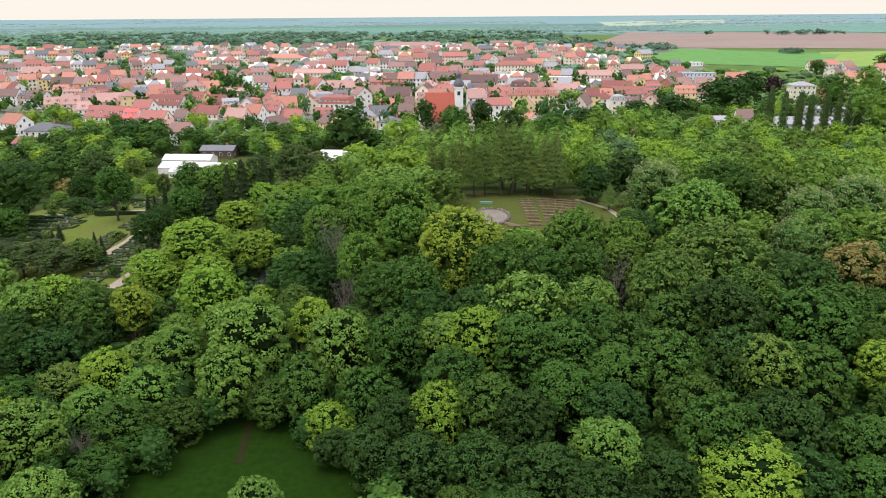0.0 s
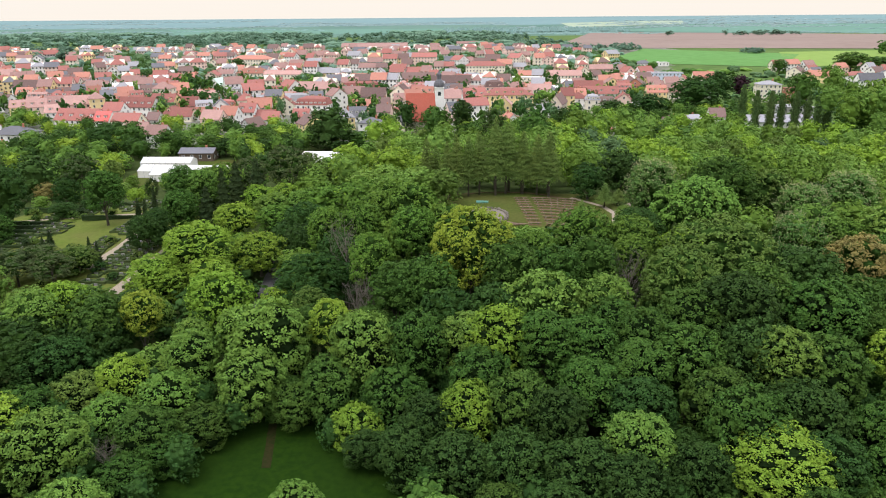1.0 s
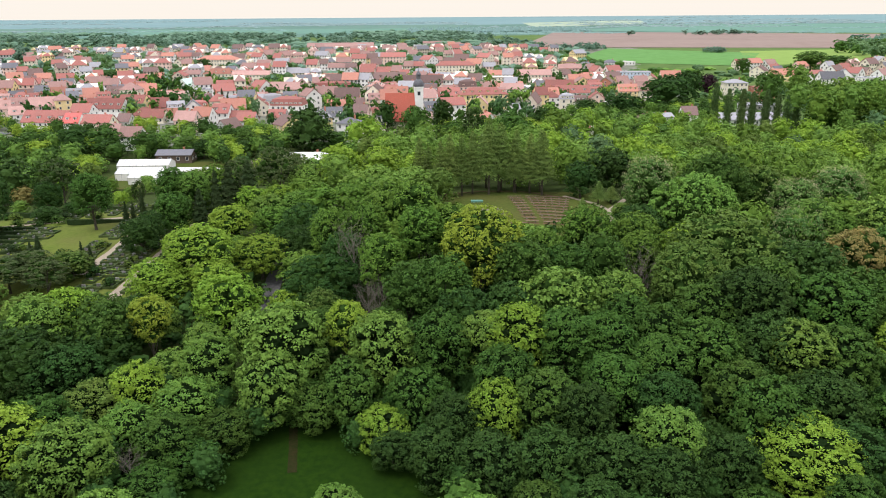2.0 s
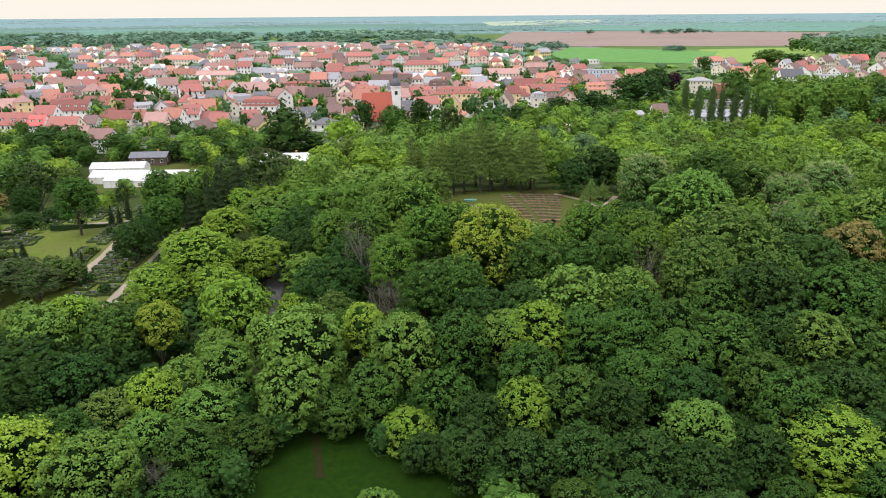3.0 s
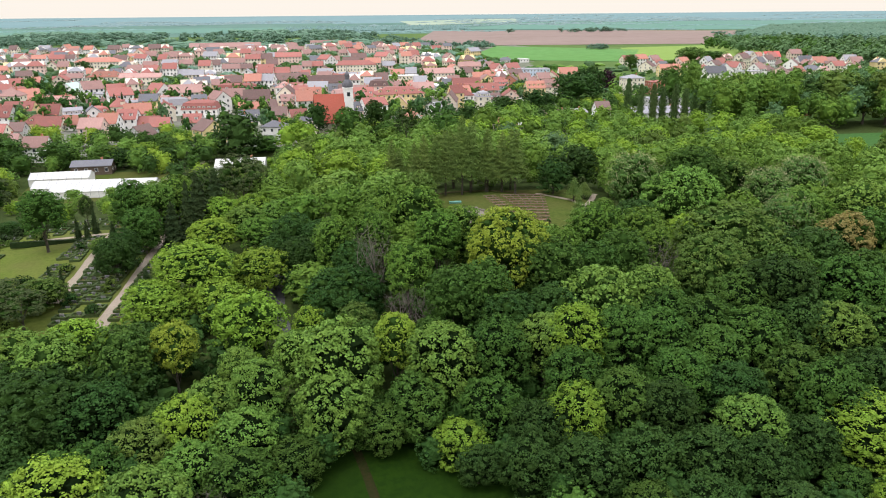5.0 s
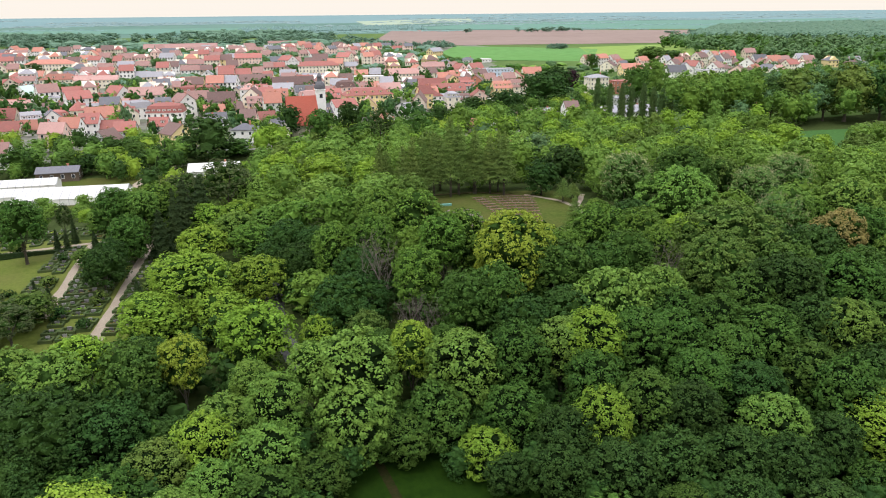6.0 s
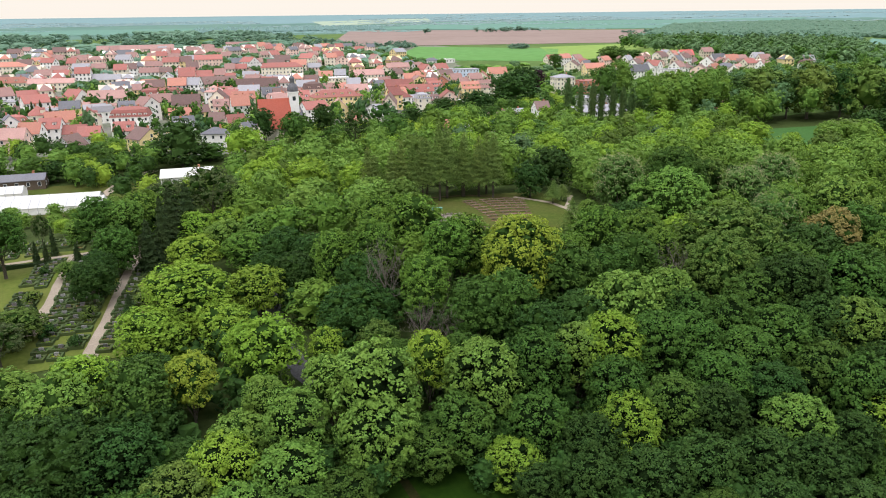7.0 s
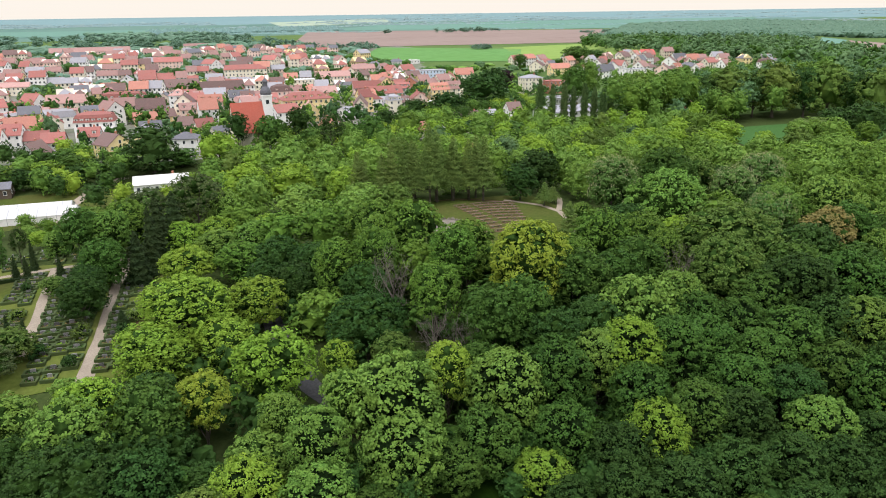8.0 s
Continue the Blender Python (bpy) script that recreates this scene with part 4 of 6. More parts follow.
tree("olive", 314.3, 268.8, 29.1, 12.0)
tree("maple", 210.1, 344.0, 20.1, 7.9)
tree("olive", 231.9, 241.6, 12.5, 12.1)
tree("oak", 254.6, 233.1, 18.9, 10.3)
tree("oak", 256.5, 250.2, 14.5, 8.1)
tree("larch", 2.1, 184.4, 15.4, 3.1)
tree("larch", 4.6, 184.4, 17.0, 3.5)
tree("larch", 7.8, 185.0, 16.3, 3.5)
tree("larch", 10.8, 186.1, 17.2, 3.8)
tree("larch", 14.9, 184.6, 21.1, 4.2)
tree("larch", 17.9, 186.7, 18.7, 4.2)
tree("larch", 22.3, 185.7, 17.3, 3.8)
tree("larch", 25.9, 184.6, 16.2, 3.8)
tree("larch", 29.2, 186.7, 16.9, 4.2)
tree("larch", 16.3, 197.4, 15.7, 5.3)
tree("larch", 19.1, 189.9, 18.9, 4.8)
tree("larch", 22.0, 186.3, 15.4, 3.8)
tree("larch", 25.8, 184.0, 13.9, 3.8)
tree("larch", 28.4, 181.0, 17.2, 4.1)
tree("oak", 38.0, 178.5, 9.6, 4.6)
tree("copper", 69.2, 259.1, 12.2, 6.7)
tree("larch", -3.0, 187.5, 16.0, 3.6)
tree("larch", -0.5, 190.5, 13.5, 3.4)
tree("larch", 27.5, 142.0, 12.6, 3.2)
tree("larch", 31.5, 139.0, 11.2, 3.0)
tree("larch", 40.4, 170.9, 6.6, 2.4)
tree("larch", 44.7, 173.8, 4.5, 2.6)
tree("poplar", 160.9, 358.2, 24.7, 2.3)
tree("poplar", 165.3, 352.5, 22.2, 2.2)
tree("poplar", 172.0, 351.0, 22.1, 2.4)
tree("poplar", 176.7, 349.5, 20.7, 2.2)
tree("poplar", 182.8, 347.6, 22.1, 2.4)
tree("poplar", 188.4, 346.4, 19.8, 2.2)
tree("poplar", 190.6, 341.6, 19.6, 2.2)
tree("poplar", 195.0, 340.7, 18.1, 2.2)
tree("bare", -46.6, 79.6, 6.7, 2.0)

# ---- the rest of the wood ----
CLEAR = [  # clearings as outlines in the plan
    [(-26, 91), (-31, 88), (-41, 76), (-46, 40), (0, 40), (-11, 79)],
    [(-100, 146), (-86, 146), (-84, 132), (-58, 132), (-48, 178), (-52, 206), (-100, 206)],
    [(-4, 190), (0, 170), (8, 148), (36, 147), (45, 152), (46, 170), (36, 180), (26, 190), (10, 194)],
    [(200, 250), (335, 215), (335, 292), (220, 306)],
    [(-118, 280), (-112, 252), (-64, 252), (-64, 282), (-90, 298), (-118, 300)],
    [(-52, 282), (-30, 280), (-30, 300), (-52, 302)],
    [(-74, 252), (-66, 252), (-58, 302), (-68, 302)],
]


def inside(x, y, poly):
    hit = False
    for (ax, ay), (bx, by) in zip(poly, poly[1:] + poly[:1]):
        if (ay > y) != (by > y) and x < (bx - ax) * (y - ay) / (by - ay) + ax:
            hit = not hit
    return hit


def wood_height(x, y):
    low = 4.5 * (1 - smooth(-56, -40, x)) * smooth(98, 118, y)
    return -float(low) + float(10 + 5.5 * smooth(68, 98, y) + 5 * smooth(98, 118, y) - 5 * smooth(150, 200, y) - 1.5 * smooth(220, 260, y))


def back_edge(x):
    return 254 if x < -45 else 312 if x < 55 else 338 if x < 150 else 300


def in_wood_at(x, y):
    return (max(50, -0.2 * x) < y < back_edge(x) and -0.62 * y - 30 < x < min(max(.66 * y + 6, 1.5 * y - 72), 340) and not (x < -46 and 132 < y < 206 and not (x < -86 and y < 146))
            and not any(inside(x, y, c) for c in CLEAR))


def by_road(x, y, r):
    """Crowns that would roof over the open stretch of the road."""
    return 103 < y < 148 and abs(x + 35.4) < r + .3


def canopy(x, y):
    """Height of the treetops over the datum, carried on from the crowns round about."""
    near = sorted(((x - a) ** 2 + (y - b) ** 2, z) for a, b, z in tops)[:4]
    w = [1 / (d + 4) for d, _ in near]
    own = level(x, y) + wood_height(x, y)
    k = float(smooth(14, 26, math.sqrt(near[0][0])))
    return k * own + (1 - k) * sum(u * z for u, (_, z) in zip(w, near)) / sum(w)


g = np.random.default_rng(21)
fill = []
for _ in range(26000):
    y = 50 + 288 * g.uniform() ** .9
    x = g.uniform(-150, 340)
    if not in_wood_at(x, y):
        continue
    r = g.uniform(2.8, 4.6) if y < 118 else g.uniform(3.8, 6.6) if y < 165 else g.uniform(4.4, 7.2)
    if not by_road(x, y, r) and all((x - a) ** 2 + (y - b) ** 2 > ((.78 if y < 150 else .92) * (r + c)) ** 2 for a, b, c in planted + [q[:3] for q in fill]):
        fill.append((x, y, r, g.uniform(.86, 1.08) if y < 165 else g.uniform(.76, 1.12), g.uniform()))
fill.sort(key=lambda q: q[1])
back = []
for k, (x, y, r, f, pick) in enumerate(fill):
    if y > 165:
        sp = "beech" if pick < .18 else "ash" if pick < .56 else "lime" if pick < .88 else "oak" if pick < .91 else "olive"
    else:
        sp = ("maple" if y < 118 else "beech") if pick < .6 else "oak" if pick < (.78 if y < 118 else .68) else "ash" if pick < .95 else "lime"
    if x < -52 and y < 110 and pick < .9:
        sp = "oak"
    h = (canopy(x, y) - level(x, y)) * f - (2.6 if y < 165 else 0)
    r = min(r, .6 * max(h, 3))
    if h < 3:
        continue
    if x < -44 and y > 200:                # low growth before the nursery
        h, r = min(h, 4.5), min(r, 2.6)
    if -64 < x < -20 and 215 < y < 300:    # the white hall shows over them
        h = max(3.0, min(h, 55.5 - .19 * (y - 6) - level(x, y)))
        r = min(r, .7 * h)
    if -4 < x < 42 and 112 < y < 160:      # low trees below the theatre
        h = max(3.0, min(h, 17.5 - .47 * (y - 120)))
        r = min(r, .55 * h)
    if x < -86 and 130 < y < 150:
        h = min(h, 8)
        r = min(r, 3.5)
    elif -92 < x < -52 and 100 < y < 140:    # and towards the cemetery
        h = min(h, 58 - .495 * (y - 21) - .5 * max(0, -75 - x))
        r = min(r, .5 * h)
        if h < 3 or y > 132 and x > -86:
            continue
    ex, ey = x + 59, y - 21                # the wood sinks before the mown field
    if x > 130 and (1.02 < ex / ey < 1.27 or ex / ey > 1.40) and g.uniform() < .85:
        reach = (250 + 35 / 135 * 259 - 21) / (1 + 35 / 135 * ex / ey) / ey
        if reach > 1:
            h = max(2.5, min(h, 62 * (1 - 1 / reach)))
            r = min(r, .7 * h)
    # oaks at the back take the leaf colour tinted for haze
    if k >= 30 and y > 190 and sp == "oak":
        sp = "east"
    if k < 30:
        tree(sp, x, y, h, r)
    else:
        back.append((sp, x, y, h, r))


# a small crown for trees far off
for var in range(3):
    gg = np.random.default_rng(400 + var)
    lobes = round_lobes(gg, 5.0, 11.0, 6, .1, 1.5)
    v, f, idx = crown_of_lobes(gg, lobes, 96, 1.35, np.array((0, 0, 5.5)), True, .6, 0, 8, False, .75, 0, False)
    STOCK[("round", 3, var)] = (v, f, idx, None)

# clumped crowns for trees very far off
for var in range(3):
    gg = np.random.default_rng(500 + var)
    lob = [(gg.uniform(-3.4, 3.4), gg.uniform(-3.4, 3.4), gg.uniform(1, 4.5), gg.uniform(3.4, 5.0)) for _ in range(4)]
    STOCK[("round", 4, var)] = (*join([(ICO1[0] * gg.uniform(.72, 1.15, (len(ICO1[0]), 1)) * (q[3] * 1.15, q[3] * 1.15, q[3] * .75) + q[:3], ICO1[1]) for q in lob]), None, None)


def grove(name, rows, label, detail=2, form="round", sunk=0.0):
    """Many trees too far off to tell apart, in one mesh for each kind of leaf."""
    by = {}
    for sp, x, y, h, r in rows:
        by.setdefault(sp, []).append((x, y, h, r))
    for sp, lot in by.items():
        bits, inner = [], []
        for k, (x, y, h, r) in enumerate(lot):
            v, f, idx, t = stock(form, detail, k % (5 if detail < 3 else 3))
            a = (x * 3.7 + y * 1.9) % 6.2832
            c, s = math.cos(a), math.sin(a)
            z = v[:, 2] * hung(h, r) + h if detail not in (3, 4) else v[:, 2] * h / native(form, detail)[1]
            q = np.stack([(v[:, 0] * c - v[:, 1] * s) * r / 5 + x, (v[:, 0] * s + v[:, 1] * c) * r / 5 + y, z + level(x, y) - .1 - sunk * h], 1)
            bits.append((q, f))
            inner.append(np.zeros(len(f), int) if idx is None else idx)
        v, f = join(bits)
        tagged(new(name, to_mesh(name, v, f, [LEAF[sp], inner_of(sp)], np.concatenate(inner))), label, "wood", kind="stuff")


grove("mid_wood", [q for q in back if q[2] < 128], "lower treetops between the big crowns of the wood", 1)
grove("back_wood", [q for q in back if 128 <= q[2] < 262], "treetops at the back of the wood in mixed spring greens")
grove("back_wood", [q for q in back if q[2] >= 262], "far treetops of the wood in mixed spring greens", 5)

under = []
g = np.random.default_rng(77)
for _ in range(4000):
    x, y = g.uniform(-110, 110), g.uniform(50, 150)
    r = g.uniform(2.0, 3.2)
    if in_wood_at(x, y) and not by_road(x, y, r) and not (-92 < x < -52 and y > 118) and all((x - a) ** 2 + (y - b) ** 2 > (.56 * (r + c)) ** 2 for a, b, c in planted) and all((x - a) ** 2 + (y - b) ** 2 > 9 for _, a, b, _, _ in under):
        # mostly dark oak leaves, added so the gaps between crowns look shaded
        under.append(("oak" if g.uniform() < .7 else "maple", x, y, g.uniform(4.0, 7.0), r))
grove("undergrowth", [q for q in under if q[2] < 96], "young trees and undergrowth at the edge of the meadow", 5)
grove("undergrowth", [q for q in under if q[2] >= 96], "young trees and undergrowth between the big crowns", 3)


# ---- the town ----
def box(x0, x1, y0, y1, z0, z1):
    v = [(x, y, z) for z in (z0, z1) for y in (y0, y1) for x in (x0, x1)]
    f = [(0, 2, 3), (0, 3, 1), (4, 5, 7), (4, 7, 6), (0, 1, 5), (0, 5, 4), (2, 6, 7), (2, 7, 3), (0, 4, 6), (0, 6, 2), (1, 3, 7), (1, 7, 5)]
    return np.array(v, float), np.array(f)


def fan(poly):
    return [(poly[0], poly[k], poly[k + 1]) for k in range(1, len(poly) - 1)]


def gable_wall(w, d, e, rh):
    """Outer walls with two gables; the ridge runs along x."""
    a, b = w / 2, d / 2
    v = [(-a, -b, -1), (a, -b, -1), (a, b, -1), (-a, b, -1), (-a, -b, e), (a, -b, e), (a, b, e), (-a, b, e), (-a, 0, e + rh), (a, 0, e + rh)]
    f = fan((0, 1, 5, 4)) + fan((2, 3, 7, 6)) + fan((1, 2, 6, 9, 5)) + fan((3, 0, 4, 8, 7)) + fan((4, 5, 9, 8)) + fan((6, 7, 8, 9))
    return np.array(v, float), np.array(f)


def gable_roof(w, d, e, rh, over=.45, thick=.22):
    """Two sloping slabs with eaves."""
    a, b = w / 2 + over * .6, d / 2
    k = rh / b
    o, up = b + over, e - over * k + .05
    top = e + rh + .05
    v = []
    for lift in (0, thick):
        for x in (-a, a):
            v += [(x, -o, up + lift), (x, 0, top + lift), (x, o, up + lift)]
    f = []
    for base in (0, 6):
        q = [(base, base + 1, base + 4, base + 3), (base + 1, base + 2, base + 5, base + 4)]
        for p in q:
            f += fan(p if base == 0 else p[::-1])
    f += fan((0, 3, 9, 6)) + fan((2, 8, 11, 5)) + fan((0, 6, 7, 1)) + fan((1, 7, 8, 2)) + fan((3, 4, 10, 9)) + fan((4, 5, 11, 10))
    return np.array(v, float), np.array(f)


def hip_roof(w, d, e, rh, over=.5, thick=.2, ridge=None):
    a, b = w / 2 + over, d / 2 + over
    r = max(0.3, a - b) if ridge is None else ridge
    v = [(-a, -b, e), (a, -b, e), (a, b, e), (-a, b, e), (-a, -b, e + thick), (a, -b, e + thick), (a, b, e + thick), (-a, b, e + thick), (-r, 0, e + rh), (r, 0, e + rh)]
    f = fan((3, 2, 1, 0)) + fan((0, 1, 5, 4)) + fan((1, 2, 6, 5)) + fan((2, 3, 7, 6)) + fan((3, 0, 4, 7)) + fan((4, 5, 9, 8)) + fan((5, 6, 9)) + fan((6, 7, 8, 9)) + fan((7, 4, 8))
    return np.array(v, float), np.array(f)


def mansard_roof(w, d, e, rh):
    v1, f1 = hip_roof(w, d, e, rh, .3, .15)
    a, b, i = w / 2 + .3, d / 2 + .3, 1.3
    v = [(-a, -b, e), (a, -b, e), (a, b, e), (-a, b, e), (-a + i, -b + i, e + rh * .72), (a - i, -b + i, e + rh * .72), (a - i, b - i, e + rh * .72), (-a + i, b - i, e + rh * .72)]
    f = fan((3, 2, 1, 0)) + fan((0, 1, 5, 4)) + fan((1, 2, 6, 5)) + fan((2, 3, 7, 6)) + fan((3, 0, 4, 7))
    t = hip_roof(w - 2 * i, d - 2 * i, e + rh * .72, rh * .3, .05, .05)
    return join([(np.array(v, float), np.array(f)), t])


def window_mesh(w, h):
    """A framed window, its pane set back in the frame: one closed piece."""
    t, a = .1, w / 2
    rings = [(a, 0, h, .05), (a, 0, h, -.06), (a - t, t, h - t, -.06), (a - t, t, h - t, -.015)]
    v = [q for x, z0, z1, y in rings for q in ((-x, y, z0), (x, y, z0), (x, y, z1), (-x, y, z1))]
    f, idx = [], []
    for r in range(3):
        for k in range(4):
            i, j = 4 * r + k, 4 * r + (k + 1) % 4
            f += [(i, j, j + 4), (i, j + 4, i + 4)]
            idx += [0, 0]
    f += fan((12, 13, 14, 15))
    return to_mesh("window", np.array(v, float), np.array(f), [M_FRAME, M_PANE], idx + [1, 1])


WIN = {"s": window_mesh(1.15, 1.5), "b": window_mesh(1.5, 1.9), "t": window_mesh(.8, 1.0)}


def part(name, bit, mat, parent, label=""):
    ob = new(name, bit if isinstance(bit, bpy.types.Mesh) else to_mesh(name, bit[0], bit[1], [mat]))
    ob.parent = parent
    if label:
        tagged(ob, label)
    return ob


def window_places(w, d, e, storeys, rh, form, sides=(1, 1, 1, 1), ends=(-1, 1)):
    """Poses of the windows: front, both ends and back."""
    out = []
    sh = e / storeys
    n = max(1, int(w / 2.9))
    for s in range(storeys):
        z = s * sh + sh * .32
        if sides[0]:
            out += [pose((k + .5) * w / n - w / 2, -d / 2, z) for k in range(n)]
        m = max(1, int(d / 3.4))
        for e_ in ends:
            if sides[1]:
                out += [pose(e_ * w / 2, (k + .5) * d / m - d / 2, z, 0, 0, e_ * 90) for k in range(m)]
    if form == "gable" and rh > 2.6 and sides[1]:
        out += [pose(e_ * w / 2, 0, e + .35, 0, 0, e_ * 90) for e_ in ends]
    return out


houses = []   # x, y and half size of every building


def house(x, y, turn, w, d, storeys, rh, roof="red", wall="cream", form="gable", label="", dormers=0, chimney=1, win="s", sides=(1, 1, 0, 0), sh=2.9, name="house", category="house"):
    """A building with its walls, roof, chimney, dormers and windows; turn 0 shows its long side to the south."""
    e = storeys * sh + .3
    ob = new(name)
    ob.matrix_basis = pose(x, y, level(x, y), 0, 0, turn)
    houses.append((x, y, max(w, d) / 2))
    if form == "gable":
        part("wall", gable_wall(w, d, e, rh), WALLS[wall], ob)
        part("roof", gable_roof(w, d, e, rh), ROOFS[roof], ob)
    else:
        part("wall", box(-w / 2, w / 2, -d / 2, d / 2, -1, e), WALLS[wall], ob)
        if form == "hip":
            part("roof", hip_roof(w, d, e, rh), ROOFS[roof], ob)
        elif form == "mansard":
            part("roof", mansard_roof(w, d, e, rh), ROOFS[roof], ob)
        else:
            part("roof", join([box(-w / 2 - .2, w / 2 + .2, -d / 2 - .2, d / 2 + .2, e + .004, e + .3), box(-w / 4, -w / 4 + 1.4, -.7, .7, e + .3, e + 1.1)]), ROOFS[roof], ob)
    if chimney and form != "flat":
        cx = w * .22
        part("chimney", join([box(cx - .35, cx + .35, .3, 1.0, e + rh * .5, e + rh + .9), box(cx - .42, cx + .42, .23, 1.07, e + rh + .9, e + rh + 1.02)]), WALLS["brick"], ob)
    for k in range(dormers):
        dx = (k + .5) * w / dormers - w / 2
        if form == "mansard":
            y0, z0 = -d / 2 + .1, e + .5
        else:
            y0, z0 = -d / 2 * .72, e + rh * .3
        dm = part("dormer", join([box(dx - .8, dx + .8, y0, y0 + 2.2, z0 - .3, z0 + 1.3)]), WALLS[wall if roof != "bright" else "white"], ob)
        part("dormer_roof", join([box(dx - 1, dx + 1, y0 - .25, y0 + 2.4, z0 + 1.304, z0 + 1.5)]), ROOFS[roof], dm)
        q = part("window", WIN["t"], None, dm)
        q.matrix_basis = pose(dx, y0, z0)
    for m in window_places(w, d, e, storeys, rh, form, sides, (-1,) if x > -25 and abs(turn) < 30 else (1,) if x < -70 and abs(turn) < 20 else (-1, 1)):
        q = part("window", WIN[win], None, ob)
        q.matrix_basis = m
    tint = {"white": "white", "cream": "cream", "yellow": "yellow", "beige": "beige", "rose": "rose", "grey": "grey", "blue": "pale blue", "brick": "brick", "wood": "dark timber"}[wall]
    rtext = {"red": "red tiled", "pink": "faded red tiled", "orange": "orange tiled", "bright": "bright red", "brown": "brown tiled", "dark": "dark slate", "grey": "grey", "white": "white sheet", "green": "green copper"}[roof]
    kind = {"gable": "gabled", "hip": "hipped", "mansard": "mansard", "flat": "flat"}[form]
    return tagged(ob, label or f"{('low', 'two-storey', 'three-storey', 'tall')[min(3, max(0, storeys - 1))]} {tint} house with a {rtext} {kind} roof", category)


def church(x, y, turn):
    ob = new("church")
    ob.matrix_basis = pose(x, y, level(x, y), 0, 0, turn)
    houses.append((x, y, 14))
    w, d, e, rh = 12.8, 12, 10.5, 11.0
    part("wall", gable_wall(w, d, e, rh), WALLS["cream"], ob)
    part("roof", gable_roof(w, d, e, rh), ROOFS["church"], ob, "steep orange-red tiled roof")
    tx = w / 2 + 2.1
    tower = part("tower", join([box(tx - 1.95, tx + 1.95, -1.95, 1.95, -1, 24), box(tx - 2.2, tx + 2.2, -2.2, 2.2, 24, 24.4)]), WALLS["white"], ob, "square white plastered tower")
    rings = [(2.25, 20.4), (2.45, 21.2), (2.25, 22.2), (1.7, 23.1), (1.1, 23.7), (1.0, 23.9), (1.0, 25.3), (1.2, 25.5), (1.05, 26.1), (.5, 26.8), (.12, 27.4), (.06, 29.4)]
    bm = bmesh.new()
    for (r1, z1), (r2, z2) in zip(rings, rings[1:]):
        bmesh.ops.create_cone(bm, cap_ends=False, segments=8, radius1=r1, radius2=r2, depth=z2 - z1, matrix=Matrix.Translation((tx, 0, 4 + (z1 + z2) / 2)))
    bmesh.ops.remove_doubles(bm, verts=bm.verts[:], dist=.02)
    bmesh.ops.triangulate(bm, faces=bm.faces[:])
    bm.verts.index_update()
    v, f = np.array([q.co[:] for q in bm.verts]), np.array([[q.index for q in p.verts] for p in bm.faces])
    bm.free()
    part("dome", (v, f), ROOFS["dark"], tower, "dark slate onion dome with a lantern and spike")
    for s in range(4):
        for z in (8.5, 20.6):
            q = part("window", WIN["b"], None, tower)
            q.matrix_basis = pose(tx, 0, z) @ pose(0, 0, 0, 0, 0, 90 * s) @ pose(0, -1.95, 0)
    for k in range(4):
        q = part("window", WIN["b"], None, ob)
        q.matrix_basis = pose((k + .5) * w / 4 - w / 2, -d / 2, 2.8)
    return tagged(ob, "white-towered church with an orange roof and a dark onion dome", "church")


def greenhouse(x, y, turn, w, d, label):
    """A long low house under white sheeting with glazing bars."""
    ob = new("greenhouse")
    ob.matrix_basis = pose(x, y, level(x, y), 0, 0, turn)
    houses.append((x, y, w / 2))
    part("wall", gable_wall(w, d, 2.4, 1.7), WALLS["white"], ob)
    part("roof", gable_roof(w, d, 2.4, 1.7, .15, .08), ROOFS["white"], ob)
    n = int(w / 2.5)
    for k in range(n + 1):
        q = k * w / n - w / 2
        part("bar", join([box(q - .05, q + .05, -d / 2 - .08, -d / 2 - .02, 0, 2.4)]), M_METAL, ob)
        rib = gable_roof(.1, d, 2.4, 1.7, .15, .08)
        part("roof_bar", (rib[0] + np.array((q, 0, .05)), rib[1]), M_METAL, ob)
    return tagged(ob, label, "greenhouse")


church(-1.6, 331, 0)
house(-25, 349, -20, 10.4, 9, 2, 2.6, "dark", "white", "hip", "white villa with a dark slate hipped roof")
house(-4, 428, 0, 9.6, 10, 3, 5.0, "orange", "white", "gable")
house(54, 444, 0, 29.3, 13, 3, 4.0, "red", "yellow", "hip", "long three-storey yellow school building with a red roof", dormers=6)
house(35, 465, 0, 14.2, 12, 2, 5.0, "red", "white", "gable", dormers=3)
house(81, 425, 70, 21.6, 8, 2, 5.0, "brown", "beige", "gable")
house(73, 419, 10, 11.1, 14, 1, 2.5, "grey", "white", "gable")
house(48, 416, 80, 10.8, 9, 2, 4.5, "pink", "yellow", "gable")
house(-10, 404, 10, 9.1, 8, 1, 3.5, "red", "beige", "gable")
house(-20, 393, -10, 7.7, 8, 2, 3.5, "brown", "rose", "gable")
house(-59, 405, -10, 17.7, 11, 3, 4.5, "red", "white", "mansard", "white three-storey block with a red mansard roof", dormers=7)
house(-62, 378, -12, 8.9, 8, 2, 3.5, "red", "white", "gable", dormers=2)
house(-54, 350, -60, 10.8, 11, 2, 4.0, "brown", "yellow", "gable")
house(-101, 389, -15, 9.5, 9, 2, 4.2, "orange", "white", "gable")
house(-94, 402, -15, 9.8, 9, 2, 4.2, "red", "white", "gable", dormers=2)
house(-83, 356, 60, 10.8, 9, 1, 5.0, "brown", "grey", "gable")
house(-76, 369, -8, 9.1, 8, 2, 3.5, "red", "grey", "gable")
house(-164, 434, -14, 22.6, 11, 2, 5.0, "red", "white", "gable", dormers=5)
